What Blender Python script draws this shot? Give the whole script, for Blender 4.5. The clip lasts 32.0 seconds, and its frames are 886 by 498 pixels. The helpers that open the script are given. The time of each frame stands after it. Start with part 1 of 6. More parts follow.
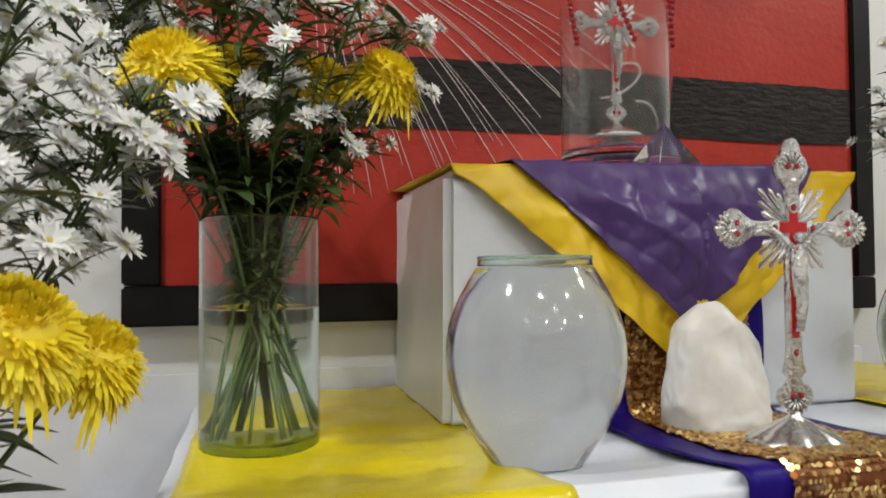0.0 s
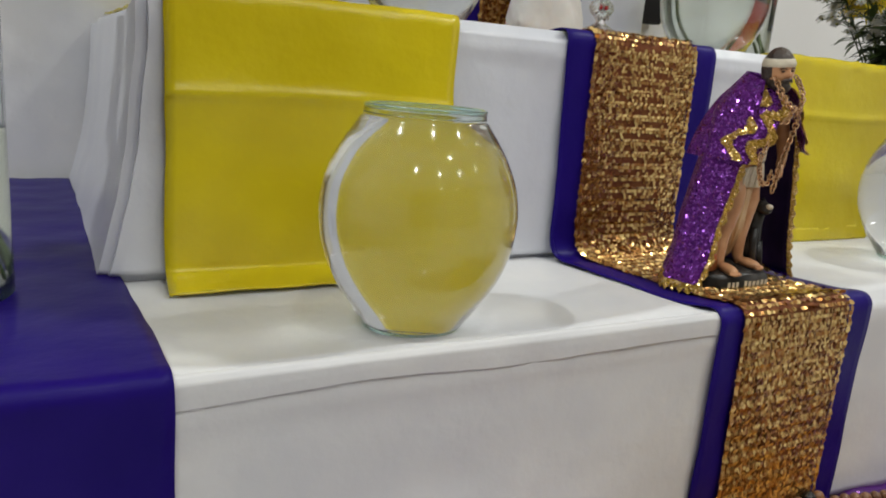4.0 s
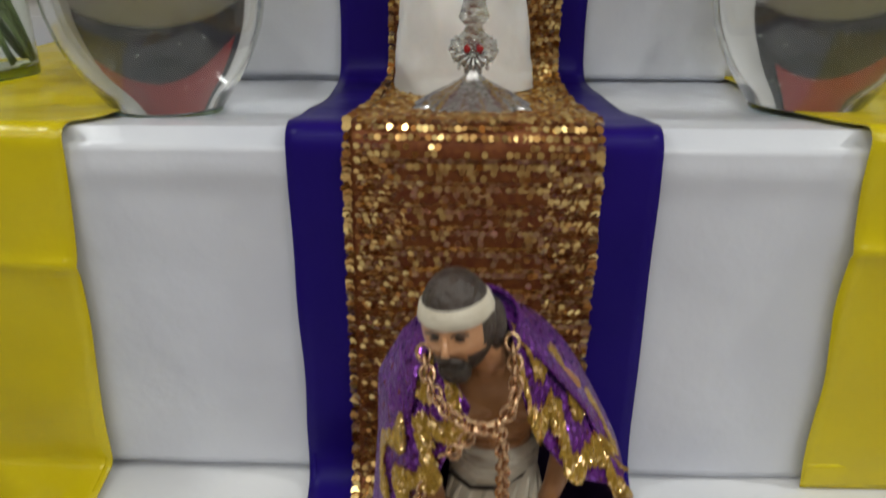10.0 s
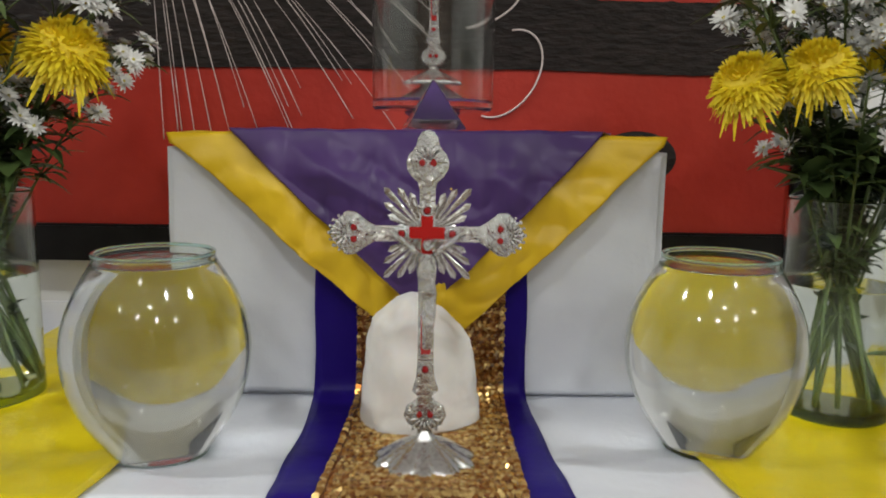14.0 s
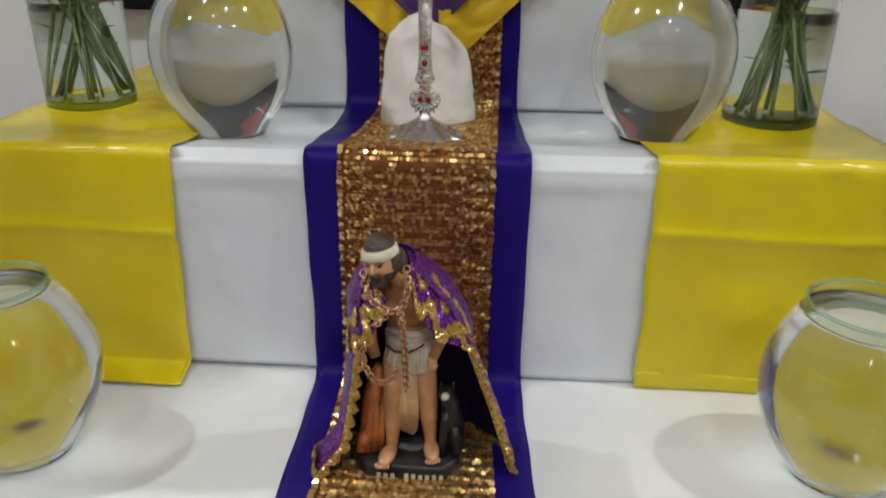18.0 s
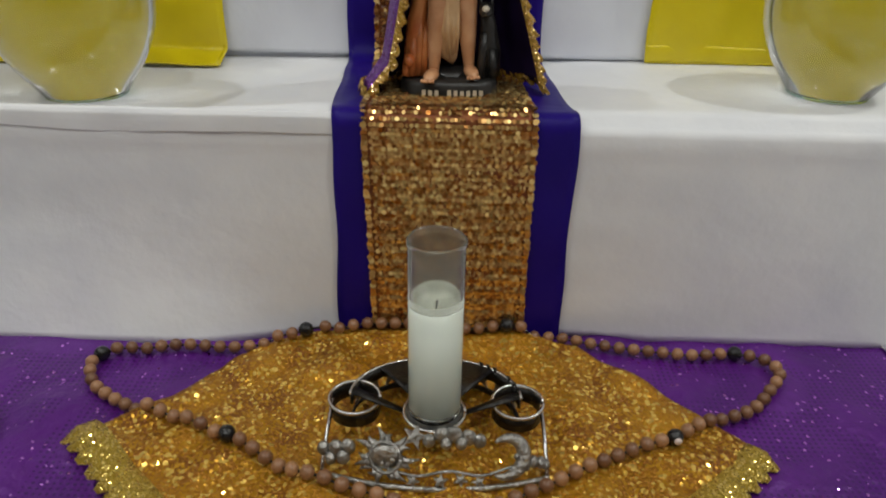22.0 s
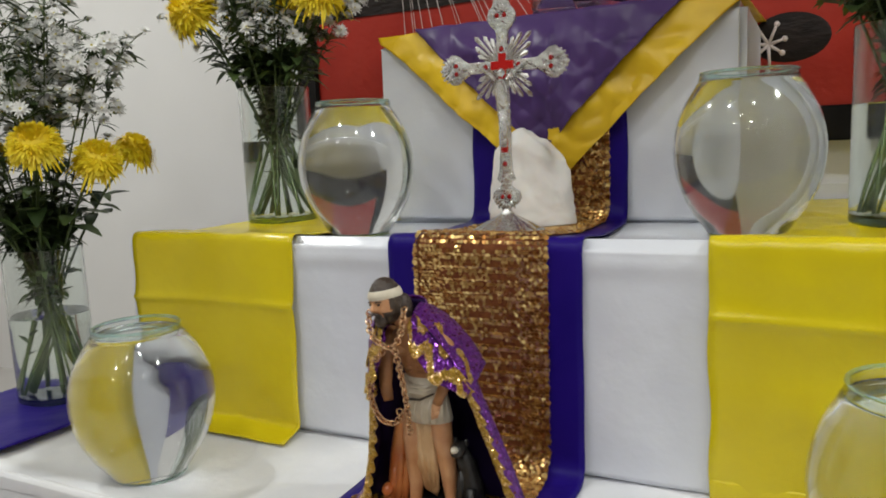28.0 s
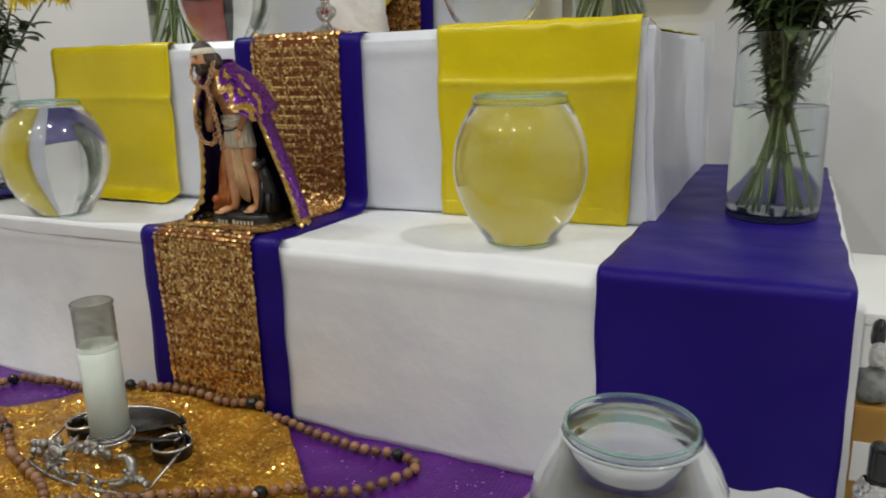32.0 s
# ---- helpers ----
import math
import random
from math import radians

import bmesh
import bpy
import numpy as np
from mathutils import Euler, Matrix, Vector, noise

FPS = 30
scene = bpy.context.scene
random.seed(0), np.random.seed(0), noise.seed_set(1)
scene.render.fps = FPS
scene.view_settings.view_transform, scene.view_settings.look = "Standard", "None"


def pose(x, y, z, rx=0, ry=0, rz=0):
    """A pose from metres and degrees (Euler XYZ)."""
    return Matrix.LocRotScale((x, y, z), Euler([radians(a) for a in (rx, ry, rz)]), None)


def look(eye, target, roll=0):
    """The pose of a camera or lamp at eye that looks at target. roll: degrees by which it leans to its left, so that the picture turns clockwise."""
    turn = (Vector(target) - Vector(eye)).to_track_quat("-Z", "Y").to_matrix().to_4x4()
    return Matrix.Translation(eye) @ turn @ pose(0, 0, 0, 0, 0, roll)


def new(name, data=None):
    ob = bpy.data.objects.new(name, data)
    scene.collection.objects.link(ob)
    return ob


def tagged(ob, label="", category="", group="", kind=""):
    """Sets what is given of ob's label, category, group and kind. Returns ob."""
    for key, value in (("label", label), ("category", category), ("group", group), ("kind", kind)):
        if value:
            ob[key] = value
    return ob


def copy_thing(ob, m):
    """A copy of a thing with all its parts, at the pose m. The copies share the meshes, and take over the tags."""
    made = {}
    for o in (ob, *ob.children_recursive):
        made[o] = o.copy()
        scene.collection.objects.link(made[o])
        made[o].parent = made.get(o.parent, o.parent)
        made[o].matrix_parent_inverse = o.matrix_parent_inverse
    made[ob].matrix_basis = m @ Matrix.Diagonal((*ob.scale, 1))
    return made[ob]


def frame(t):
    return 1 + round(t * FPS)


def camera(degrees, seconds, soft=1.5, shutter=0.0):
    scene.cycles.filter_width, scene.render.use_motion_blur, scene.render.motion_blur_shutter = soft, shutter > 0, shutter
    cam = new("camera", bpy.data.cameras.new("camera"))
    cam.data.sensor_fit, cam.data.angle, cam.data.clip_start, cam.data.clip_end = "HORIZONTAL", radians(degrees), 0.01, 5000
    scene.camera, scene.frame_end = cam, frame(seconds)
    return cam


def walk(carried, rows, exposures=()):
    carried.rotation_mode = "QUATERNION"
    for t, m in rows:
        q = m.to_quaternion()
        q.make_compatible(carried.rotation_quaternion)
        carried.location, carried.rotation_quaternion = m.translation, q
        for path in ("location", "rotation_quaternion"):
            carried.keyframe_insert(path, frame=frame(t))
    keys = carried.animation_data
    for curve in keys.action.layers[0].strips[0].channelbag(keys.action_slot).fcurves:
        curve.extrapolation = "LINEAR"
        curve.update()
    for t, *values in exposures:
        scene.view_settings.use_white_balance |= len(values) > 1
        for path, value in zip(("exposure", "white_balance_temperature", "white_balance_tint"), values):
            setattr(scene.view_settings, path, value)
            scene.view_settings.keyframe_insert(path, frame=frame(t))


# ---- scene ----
cam = camera(62.3, 32.0, 1.8, 0.4)
PATH = [
    (0, (-0.619, -0.32, 0.855), (-0.13, 1.619, 0.907), -0.5),
    (0.5, (-0.625, -0.324, 0.807), (-0.126, 1.612, 0.876), -0.4),
    (1, (-0.651, -0.338, 0.774), (-0.107, 1.587, 0.765), -0.4),
    (1.5, (-0.661, -0.359, 0.739), (-0.08, 1.551, 0.62), 1.0),
    (2, (-0.704, -0.41, 0.714), (-0.083, 1.482, 0.521), 1.5),
    (2.5, (-0.766, -0.479, 0.682), (-0.039, 1.366, 0.423), 1.3),
    (3, (-0.825, -0.531, 0.629), (0.077, 1.223, 0.3), 2.4),
    (3.5, (-0.84, -0.56, 0.562), (0.129, 1.146, 0.172), 4.2),
    (5.5, (-0.585, -0.599, 0.599), (-0.036, 1.226, -0.008), 2.1),
    (6, (-0.416, -0.631, 0.601), (-0.306, 1.284, 0.034), -0.3),
    (6.5, (-0.283, -0.591, 0.609), (-0.245, 1.326, 0.04), -1.5),
    (7, (-0.196, -0.472, 0.593), (-0.111, 1.451, 0.05), -0.3),
    (7.5, (-0.096, -0.403, 0.588), (-0.086, 1.53, 0.076), -0.6),
    (8, (0.0, -0.371, 0.581), (-0.117, 1.554, 0.049), -0.0),
    (8.5, (0.03, -0.345, 0.604), (-0.106, 1.56, 0.008), 0.3),
    (9, (0.025, -0.319, 0.65), (-0.123, 1.584, 0.051), -0.0),
    (9.5, (0.016, -0.298, 0.697), (-0.098, 1.601, 0.08), 0.3),
    (10, (0.0, -0.262, 0.781), (-0.052, 1.591, 0.029), 0.5),
    (10.5, (0.0, -0.24, 0.837), (-0.037, 1.633, 0.137), 0.9),
    (11, (-0.001, -0.241, 0.873), (-0.016, 1.67, 0.285), 1.2),
    (11.5, (0.002, -0.236, 0.905), (-0.009, 1.698, 0.392), 1.1),
    (12, (0.005, -0.231, 0.941), (0.01, 1.719, 0.497), 1.2),
    (12.5, (0.008, -0.231, 0.966), (0.02, 1.729, 0.569), 1.1),
    (13, (0.011, -0.238, 1.0), (0.026, 1.731, 0.649), 1.1),
    (13.5, (0.019, -0.265, 1.02), (0.032, 1.709, 0.696), 1.0),
    (15.5, (0.025, -0.566, 0.894), (0.012, 1.418, 0.646), 1.0),
    (16, (0.056, -0.548, 0.975), (0.05, 1.369, 0.405), 0.9),
    (16.5, (0.116, -0.585, 0.883), (0.029, 1.351, 0.387), 0.6),
    (17, (0.089, -0.584, 0.926), (0.035, 1.306, 0.272), 1.2),
    (17.5, (0.102, -0.601, 0.939), (-0.007, 1.257, 0.207), 0.7),
    (18, (0.112, -0.616, 0.913), (-0.021, 1.22, 0.131), 0.7),
    (18.5, (0.093, -0.661, 0.888), (-0.07, 1.161, 0.078), 0.3),
    (19, (0.062, -0.708, 0.862), (-0.111, 1.094, 0.012), -0.0),
    (19.5, (0.049, -0.749, 0.835), (-0.114, 1.037, -0.05), -0.2),
    (20, (0.039, -0.776, 0.789), (-0.105, 1.006, -0.107), -0.5),
    (20.5, (0.039, -0.801, 0.736), (-0.083, 0.992, -0.142), -0.4),
    (21, (0.031, -0.821, 0.695), (-0.041, 0.974, -0.184), 0.3),
    (21.5, (0.032, -0.846, 0.651), (-0.028, 0.932, -0.262), 0.5),
    (22, (0.032, -0.861, 0.595), (0.004, 0.9, -0.352), 1.1),
    (22.5, (0.032, -0.883, 0.552), (0.017, 0.879, -0.396), 1.5),
    (23, (0.033, -0.89, 0.495), (0.032, 0.866, -0.462), 1.8),
    (23.5, (0.039, -0.896, 0.441), (0.038, 0.904, -0.43), 1.7),
    (24, (0.023, -0.892, 0.402), (0.03, 1.082, 0.087), 1.1),
    (24.5, (0.025, -0.876, 0.433), (0.003, 1.111, 0.211), 0.2),
    (24.6, (0.033, -0.876, 0.46), (-0.004, 1.107, 0.202), -0.4),
    (25, (0.02, -0.854, 0.491), (-0.013, 1.131, 0.245), -0.0),
    (25.5, (0.042, -0.813, 0.585), (-0.224, 1.148, 0.293), -1.7),
    (26, (0.143, -0.686, 0.69), (-0.457, 1.209, 0.465), -3.5),
    (26.5, (0.232, -0.547, 0.792), (-0.555, 1.269, 0.505), -3.4),
    (28.5, (0.549, -0.661, 0.777), (-0.424, 1.065, 0.502), -2.2),
    (29, (0.691, -0.644, 0.762), (-0.444, 0.977, 0.474), -2.8),
    (29.5, (0.772, -0.656, 0.741), (-0.397, 0.932, 0.411), -2.8),
    (30, (0.816, -0.731, 0.699), (-0.358, 0.851, 0.352), -2.5),
    (30.5, (0.875, -0.813, 0.676), (-0.289, 0.767, 0.29), -2.4),
    (31, (0.922, -0.857, 0.641), (-0.185, 0.75, 0.204), -2.4),
    (31.5, (0.944, -0.889, 0.602), (-0.041, 0.785, 0.128), -2.2),
    (32, (0.917, -0.926, 0.594), (0.081, 0.821, 0.094), -1.6),
]
EXPOSURES = [(0, 0.23), (1, 0.28), (2, 0.13), (3, -0.11), (6, -0.08), (7, -0.17), (8, -0.30), (10, -0.29), (11, -0.07), (12, -0.03), (13, -0.10), (16, -0.01), (17, -0.17), (18, -0.19), (20, -0.27), (21, -0.30), (23, -0.21), (24, 0.09), (25, -0.10), (26, -0.05), (29, -0.05), (31, -0.09), (32, -0.07)]
walk(cam, [(t, look(e, g, r)) for t, e, g, r in PATH], EXPOSURES)

# ---- light ----
world = bpy.data.worlds.new("world")
scene.world = world
world.use_nodes = True
world.node_tree.nodes["Background"].inputs[0].default_value = (0.9, 0.93, 1.0, 1)
world.node_tree.nodes["Background"].inputs[1].default_value = 0.02

CEILING = 2.55
LAMPS = [(-1.7, 0.05), (-0.55, -0.85), (0.75, -0.85), (1.75, 0.05), (-0.55, -2.3), (0.75, -2.3), (-1.75, -1.7), (1.95, -1.7), (-0.55, -3.5), (0.75, -3.5), (0.1, -1.55)]
LAMP_WATTS = 10.9
for k, (lx, ly) in enumerate(LAMPS):
    lamp = bpy.data.lights.new("downlight_lamp", "AREA")
    lamp.shape, lamp.size, lamp.energy, lamp.color = "DISK", 0.105, LAMP_WATTS * (2.0 if k in (0, 3) else 0.72 if k < 8 else 0.4), (0.965, 0.985, 0.940)
    new("downlight_lamp", lamp).matrix_world = pose(lx, ly, CEILING - 0.03)


# ---- materials ----
def material(name, colour, rough=0.6, metal=0.0, colour2=None, scale=20.0, bump=0.0, bump_scale=80.0, detail=4.0, stretch=(1, 1, 1), **more):
    m = bpy.data.materials.new(name)
    m.use_nodes = True
    nt = m.node_tree
    b = nt.nodes["Principled BSDF"]
    b.inputs["Roughness"].default_value, b.inputs["Metallic"].default_value = rough, metal
    b.inputs["Base Color"].default_value = (*colour, 1)
    tc = nt.nodes.new("ShaderNodeTexCoord")
    mp = nt.nodes.new("ShaderNodeMapping")
    mp.inputs["Scale"].default_value = stretch
    nt.links.new(tc.outputs["Object"], mp.inputs["Vector"])
    if colour2:
        n = nt.nodes.new("ShaderNodeTexNoise")
        n.inputs["Scale"].default_value, n.inputs["Detail"].default_value = scale, detail
        r = nt.nodes.new("ShaderNodeValToRGB")
        r.color_ramp.elements[0].color, r.color_ramp.elements[1].color = (*colour, 1), (*colour2, 1)
        r.color_ramp.elements[0].position, r.color_ramp.elements[1].position = 0.35, 0.65
        nt.links.new(mp.outputs[0], n.inputs["Vector"])
        nt.links.new(n.outputs[0], r.inputs[0])
        nt.links.new(r.outputs[0], b.inputs["Base Color"])
    if bump:
        n2 = nt.nodes.new("ShaderNodeTexNoise")
        n2.inputs["Scale"].default_value, n2.inputs["Detail"].default_value = bump_scale, 5
        bp = nt.nodes.new("ShaderNodeBump")
        bp.inputs["Strength"].default_value, bp.inputs["Distance"].default_value = bump, 0.01
        nt.links.new(mp.outputs[0], n2.inputs["Vector"])
        nt.links.new(n2.outputs[0], bp.inputs["Height"])
        nt.links.new(bp.outputs[0], b.inputs["Normal"])
    for key, value in more.items():
        b.inputs[key.replace("_", " ")].default_value = value
    return m


def island_tint(m, dark, light, per_object=False):
    """Base colour that varies from piece to piece."""
    nt = m.node_tree
    src = nt.nodes.new("ShaderNodeObjectInfo" if per_object else "ShaderNodeNewGeometry")
    r = nt.nodes.new("ShaderNodeValToRGB")
    r.color_ramp.elements[0].color, r.color_ramp.elements[1].color = (*dark, 1), (*light, 1)
    nt.links.new(src.outputs["Random" if per_object else "Random Per Island"], r.inputs[0])
    nt.links.new(r.outputs[0], nt.nodes["Principled BSDF"].inputs["Base Color"])
    return m


WHITE_CLOTH = material("white_cloth", (0.72, 0.73, 0.765), 0.52, colour2=(0.80, 0.80, 0.81), scale=7, bump=0.42, bump_scale=11, Sheen_Weight=0.1)
WHITE_SATIN = material("white_satin", (0.69, 0.71, 0.785), 0.30, colour2=(0.755, 0.775, 0.835), scale=7, bump=0.5, bump_scale=9, Sheen_Weight=0.1)
VASE_GLASS = material("vase_glass", (0.95, 0.985, 0.965), 0.07, Transmission_Weight=1.0, IOR=1.45)
PURPLE_SATIN = material("purple_satin", (0.012, 0.0042, 0.140), 0.38, colour2=(0.018, 0.0065, 0.175), scale=6, bump=0.25, bump_scale=14, Specular_IOR_Level=0.11)
VIOLET_SATIN = material("violet_satin", (0.056, 0.028, 0.112), 0.34, colour2=(0.080, 0.041, 0.152), scale=8, bump=0.05, bump_scale=16, Specular_IOR_Level=0.24)
YELLOW_SATIN = material("yellow_satin", (0.66, 0.52, 0.004), 0.27, colour2=(0.73, 0.59, 0.008), scale=7, bump=0.42, bump_scale=12)
AMBER_SATIN = material("amber_satin", (0.70, 0.44, 0.008), 0.42, colour2=(0.76, 0.50, 0.012), scale=8, bump=0.2, bump_scale=16)
GOLD_BASE = material("gold_mesh", (0.17, 0.042, 0.015), 0.5, 0.5, colour2=(0.25, 0.085, 0.02), scale=120)
SEQUIN = island_tint(material("gold_sequin", (0.6, 0.38, 0.12), 0.25, 0.84), (0.36, 0.13, 0.026), (0.97, 0.71, 0.29))
WALL_PAINT = material("wall_paint", (0.72, 0.71, 0.70), 0.85, colour2=(0.76, 0.75, 0.74), scale=2, bump=0.05, bump_scale=120)
# for the unseen south wall; dark brown to cut bounce and deepen sequin reflections
BROWN_WALL = material("unseen_brown_wall", (0.16, 0.10, 0.06), 0.7, colour2=(0.22, 0.145, 0.09), scale=3, bump=0.05, bump_scale=120)
CEILING_PAINT = material("ceiling_paint", (0.8, 0.8, 0.79), 0.9, colour2=(0.77, 0.77, 0.76), scale=3)
FLOOR_TILE = material("floor_tile", (0.44, 0.42, 0.40), 0.4, colour2=(0.50, 0.48, 0.46), scale=5)
GLASS = material("clear_glass", (0.97, 1.0, 0.99), 0.07, Transmission_Weight=1.0, IOR=1.45)
NECK_GLASS = material("green_tinted_glass", (0.90, 0.97, 0.955), 0.03, Transmission_Weight=1.0, IOR=1.45)
CLEAR_RIM = material("pale_green_glass", (0.60, 0.82, 0.78), 0.03, Transmission_Weight=0.93, IOR=1.4, Coat_Weight=0.5)
VASE_BASE = material("thick_green_vase_base", (0.085, 0.13, 0.10), 0.07, Transmission_Weight=0.97, IOR=1.3)
RIM_GLASS = material("thick_green_glass", (0.62, 0.84, 0.79), 0.02, Transmission_Weight=1.0, IOR=1.45)
SMOKED = material("smoked_glass", (0.52, 0.52, 0.48), 0.12, colour2=(0.70, 0.70, 0.66), scale=40, Transmission_Weight=0.93, IOR=1.3)
WATER = material("water_in_glass", (0.90, 0.93, 0.942), 0.06, Transmission_Weight=0.985, IOR=1.345, Coat_Weight=0.8, Coat_Roughness=0.08)
VASE_WATER = material("vase_water", (0.97, 0.985, 0.96), 0.0, Transmission_Weight=1.0, IOR=1.333)
SILVER = material("silver_plate", (0.70, 0.69, 0.68), 0.15, 1.0, bump=1.0, bump_scale=150)
SILVER_PLAIN = material("silver_polished", (0.68, 0.67, 0.66), 0.2, 1.0, bump=0.15, bump_scale=200)
PEWTER = material("pewter", (0.46, 0.45, 0.43), 0.36, 0.9, colour2=(0.24, 0.235, 0.22), scale=90, bump=0.5, bump_scale=170)
RED_ENAMEL = material("red_enamel", (0.45, 0.012, 0.012), 0.2, Coat_Weight=0.5)
RED_GLASS = material("red_glass_bead", (0.28, 0.008, 0.01), 0.12, Coat_Weight=0.6)
SALT = material("white_crystal_rock", (0.80, 0.77, 0.74), 0.45, colour2=(0.88, 0.85, 0.82), scale=22, bump=0.12, bump_scale=30, Subsurface_Weight=0.6, Subsurface_Radius=(0.03, 0.026, 0.022), Subsurface_Scale=0.6)
BLACK_PAINT = material("black_paint", (0.008, 0.008, 0.008), 0.35, colour2=(0.03, 0.028, 0.027), scale=40, bump=0.15, bump_scale=60)
SKIN = material("painted_plaster_skin", (0.50, 0.225, 0.10), 0.28, colour2=(0.66, 0.37, 0.20), scale=30)
DRAPE = material("painted_plaster_drape", (0.60, 0.36, 0.18), 0.35, colour2=(0.72, 0.50, 0.28), scale=35)
# browner copy of SKIN for trunk and arms, with their shading put into the colour
TORSO = material("painted_plaster_shaded_skin", (0.33, 0.145, 0.055), 0.33, colour2=(0.50, 0.25, 0.11), scale=26)
HAIR = material("painted_dark_hair", (0.035, 0.024, 0.018), 0.4, colour2=(0.07, 0.05, 0.04), scale=60, bump=0.4, bump_scale=150)
LINEN = material("painted_plaster_linen", (0.62, 0.55, 0.43), 0.55, colour2=(0.72, 0.66, 0.54), scale=40, bump=0.3, bump_scale=60)
BROWN_ROBE = material("painted_brown_cloth", (0.42, 0.095, 0.022), 0.3, colour2=(0.60, 0.24, 0.08), scale=26)
CLOAK = material("purple_lame", (0.10, 0.008, 0.19), 0.30, 0.5, colour2=(0.18, 0.022, 0.30), scale=160, bump=0.8, bump_scale=320)
LINING = material("dark_violet_lining", (0.015, 0.007, 0.042), 0.55, colour2=(0.026, 0.012, 0.070), scale=12, Specular_IOR_Level=0.2)
GOLD_LACE = material("gold_lace", (0.50, 0.29, 0.035), 0.34, 0.55, colour2=(0.72, 0.47, 0.085), scale=200, bump=1.0, bump_scale=420)
ROSE_GOLD = material("gold_chain", (0.72, 0.47, 0.28), 0.2, 1.0)
WAX = material("white_wax", (0.46, 0.48, 0.43), 0.45, colour2=(0.40, 0.42, 0.37), scale=14, Subsurface_Weight=0.4, Subsurface_Radius=(0.01, 0.01, 0.008))
WOOD_BEAD = island_tint(material("wood_bead", (0.3, 0.14, 0.07), 0.38), (0.13, 0.055, 0.025), (0.32, 0.16, 0.075), True)
BLACK_BEAD = material("black_bead", (0.01, 0.01, 0.011), 0.2)
STEM = material("green_stem", (0.040, 0.068, 0.014), 0.45, colour2=(0.092, 0.130, 0.034), scale=30)
LEAF = island_tint(material("green_leaf", (0.04, 0.09, 0.02), 0.5), (0.020, 0.042, 0.010), (0.080, 0.125, 0.034))
MUM = island_tint(material("yellow_petal", (0.8, 0.6, 0.02), 0.55), (0.82, 0.58, 0.006), (0.93, 0.78, 0.03))
ASTER = island_tint(material("white_petal", (0.8, 0.8, 0.78), 0.6), (0.70, 0.70, 0.68), (0.86, 0.86, 0.84))
ASTER_EYE = material("yellow_disc_floret", (0.45, 0.36, 0.05), 0.7, colour2=(0.55, 0.5, 0.12), scale=300)
RED_CANVAS = material("red_canvas_paint", (0.34, 0.024, 0.015), 0.42, colour2=(0.42, 0.038, 0.024), scale=5, bump=0.15, bump_scale=60, Specular_IOR_Level=0.25)
BLACK_CANVAS = material("black_impasto_paint", (0.013, 0.0095, 0.0085), 0.45, colour2=(0.026, 0.019, 0.017), scale=25, bump=0.35, bump_scale=45, stretch=(1, 1, 3), Specular_IOR_Level=0.15)
WHITE_DRIP = material("white_paint_drip", (0.66, 0.56, 0.53), 0.4)
FRAME_BLACK = material("black_lacquer_frame", (0.006, 0.005, 0.005), 0.45, colour2=(0.010, 0.009, 0.009), scale=20, Specular_IOR_Level=0.2)
SILVER_SATIN = material("silver_satin", (0.62, 0.62, 0.63), 0.33, 0.35, colour2=(0.72, 0.72, 0.73), scale=9, bump=0.4, bump_scale=12)


def glitter(m, scale, bright, share, rough=0.2, lean=0.8, metal=1.0):
    """Tiny metal flecks, each leaning its own way, spread over a cloth."""
    nt = m.node_tree
    under = nt.nodes["Material Output"].inputs[0].links[0].from_socket
    tc = nt.nodes.new("ShaderNodeTexCoord")
    v = nt.nodes.new("ShaderNodeTexVoronoi")
    v.inputs["Scale"].default_value = scale
    nt.links.new(tc.outputs["Object"], v.inputs["Vector"])
    sep = nt.nodes.new("ShaderNodeSeparateColor")
    nt.links.new(v.outputs["Color"], sep.inputs[0])
    gt = nt.nodes.new("ShaderNodeMath")
    gt.operation = "GREATER_THAN"
    gt.inputs[1].default_value = 1 - share
    nt.links.new(sep.outputs[2], gt.inputs[0])
    flake = nt.nodes.new("ShaderNodeBsdfPrincipled")
    flake.inputs["Base Color"].default_value = (*bright, 1)
    flake.inputs["Metallic"].default_value, flake.inputs["Roughness"].default_value = metal, rough
    sub = nt.nodes.new("ShaderNodeVectorMath")
    sub.operation = "SUBTRACT"
    sub.inputs[1].default_value = (0.5, 0.5, 0.5)
    nt.links.new(v.outputs["Color"], sub.inputs[0])
    mul = nt.nodes.new("ShaderNodeVectorMath")
    mul.operation = "SCALE"
    mul.inputs["Scale"].default_value = lean
    nt.links.new(sub.outputs[0], mul.inputs[0])
    geo = nt.nodes.new("ShaderNodeNewGeometry")
    add = nt.nodes.new("ShaderNodeVectorMath")
    nt.links.new(geo.outputs["Normal"], add.inputs[0])
    nt.links.new(mul.outputs[0], add.inputs[1])
    nor = nt.nodes.new("ShaderNodeVectorMath")
    nor.operation = "NORMALIZE"
    nt.links.new(add.outputs[0], nor.inputs[0])
    nt.links.new(nor.outputs[0], flake.inputs["Normal"])
    mix = nt.nodes.new("ShaderNodeMixShader")
    nt.links.new(gt.outputs[0], mix.inputs[0])
    nt.links.new(under, mix.inputs[1])
    nt.links.new(flake.outputs[0], mix.inputs[2])
    nt.links.new(mix.outputs[0], nt.nodes["Material Output"].inputs[0])
    return m


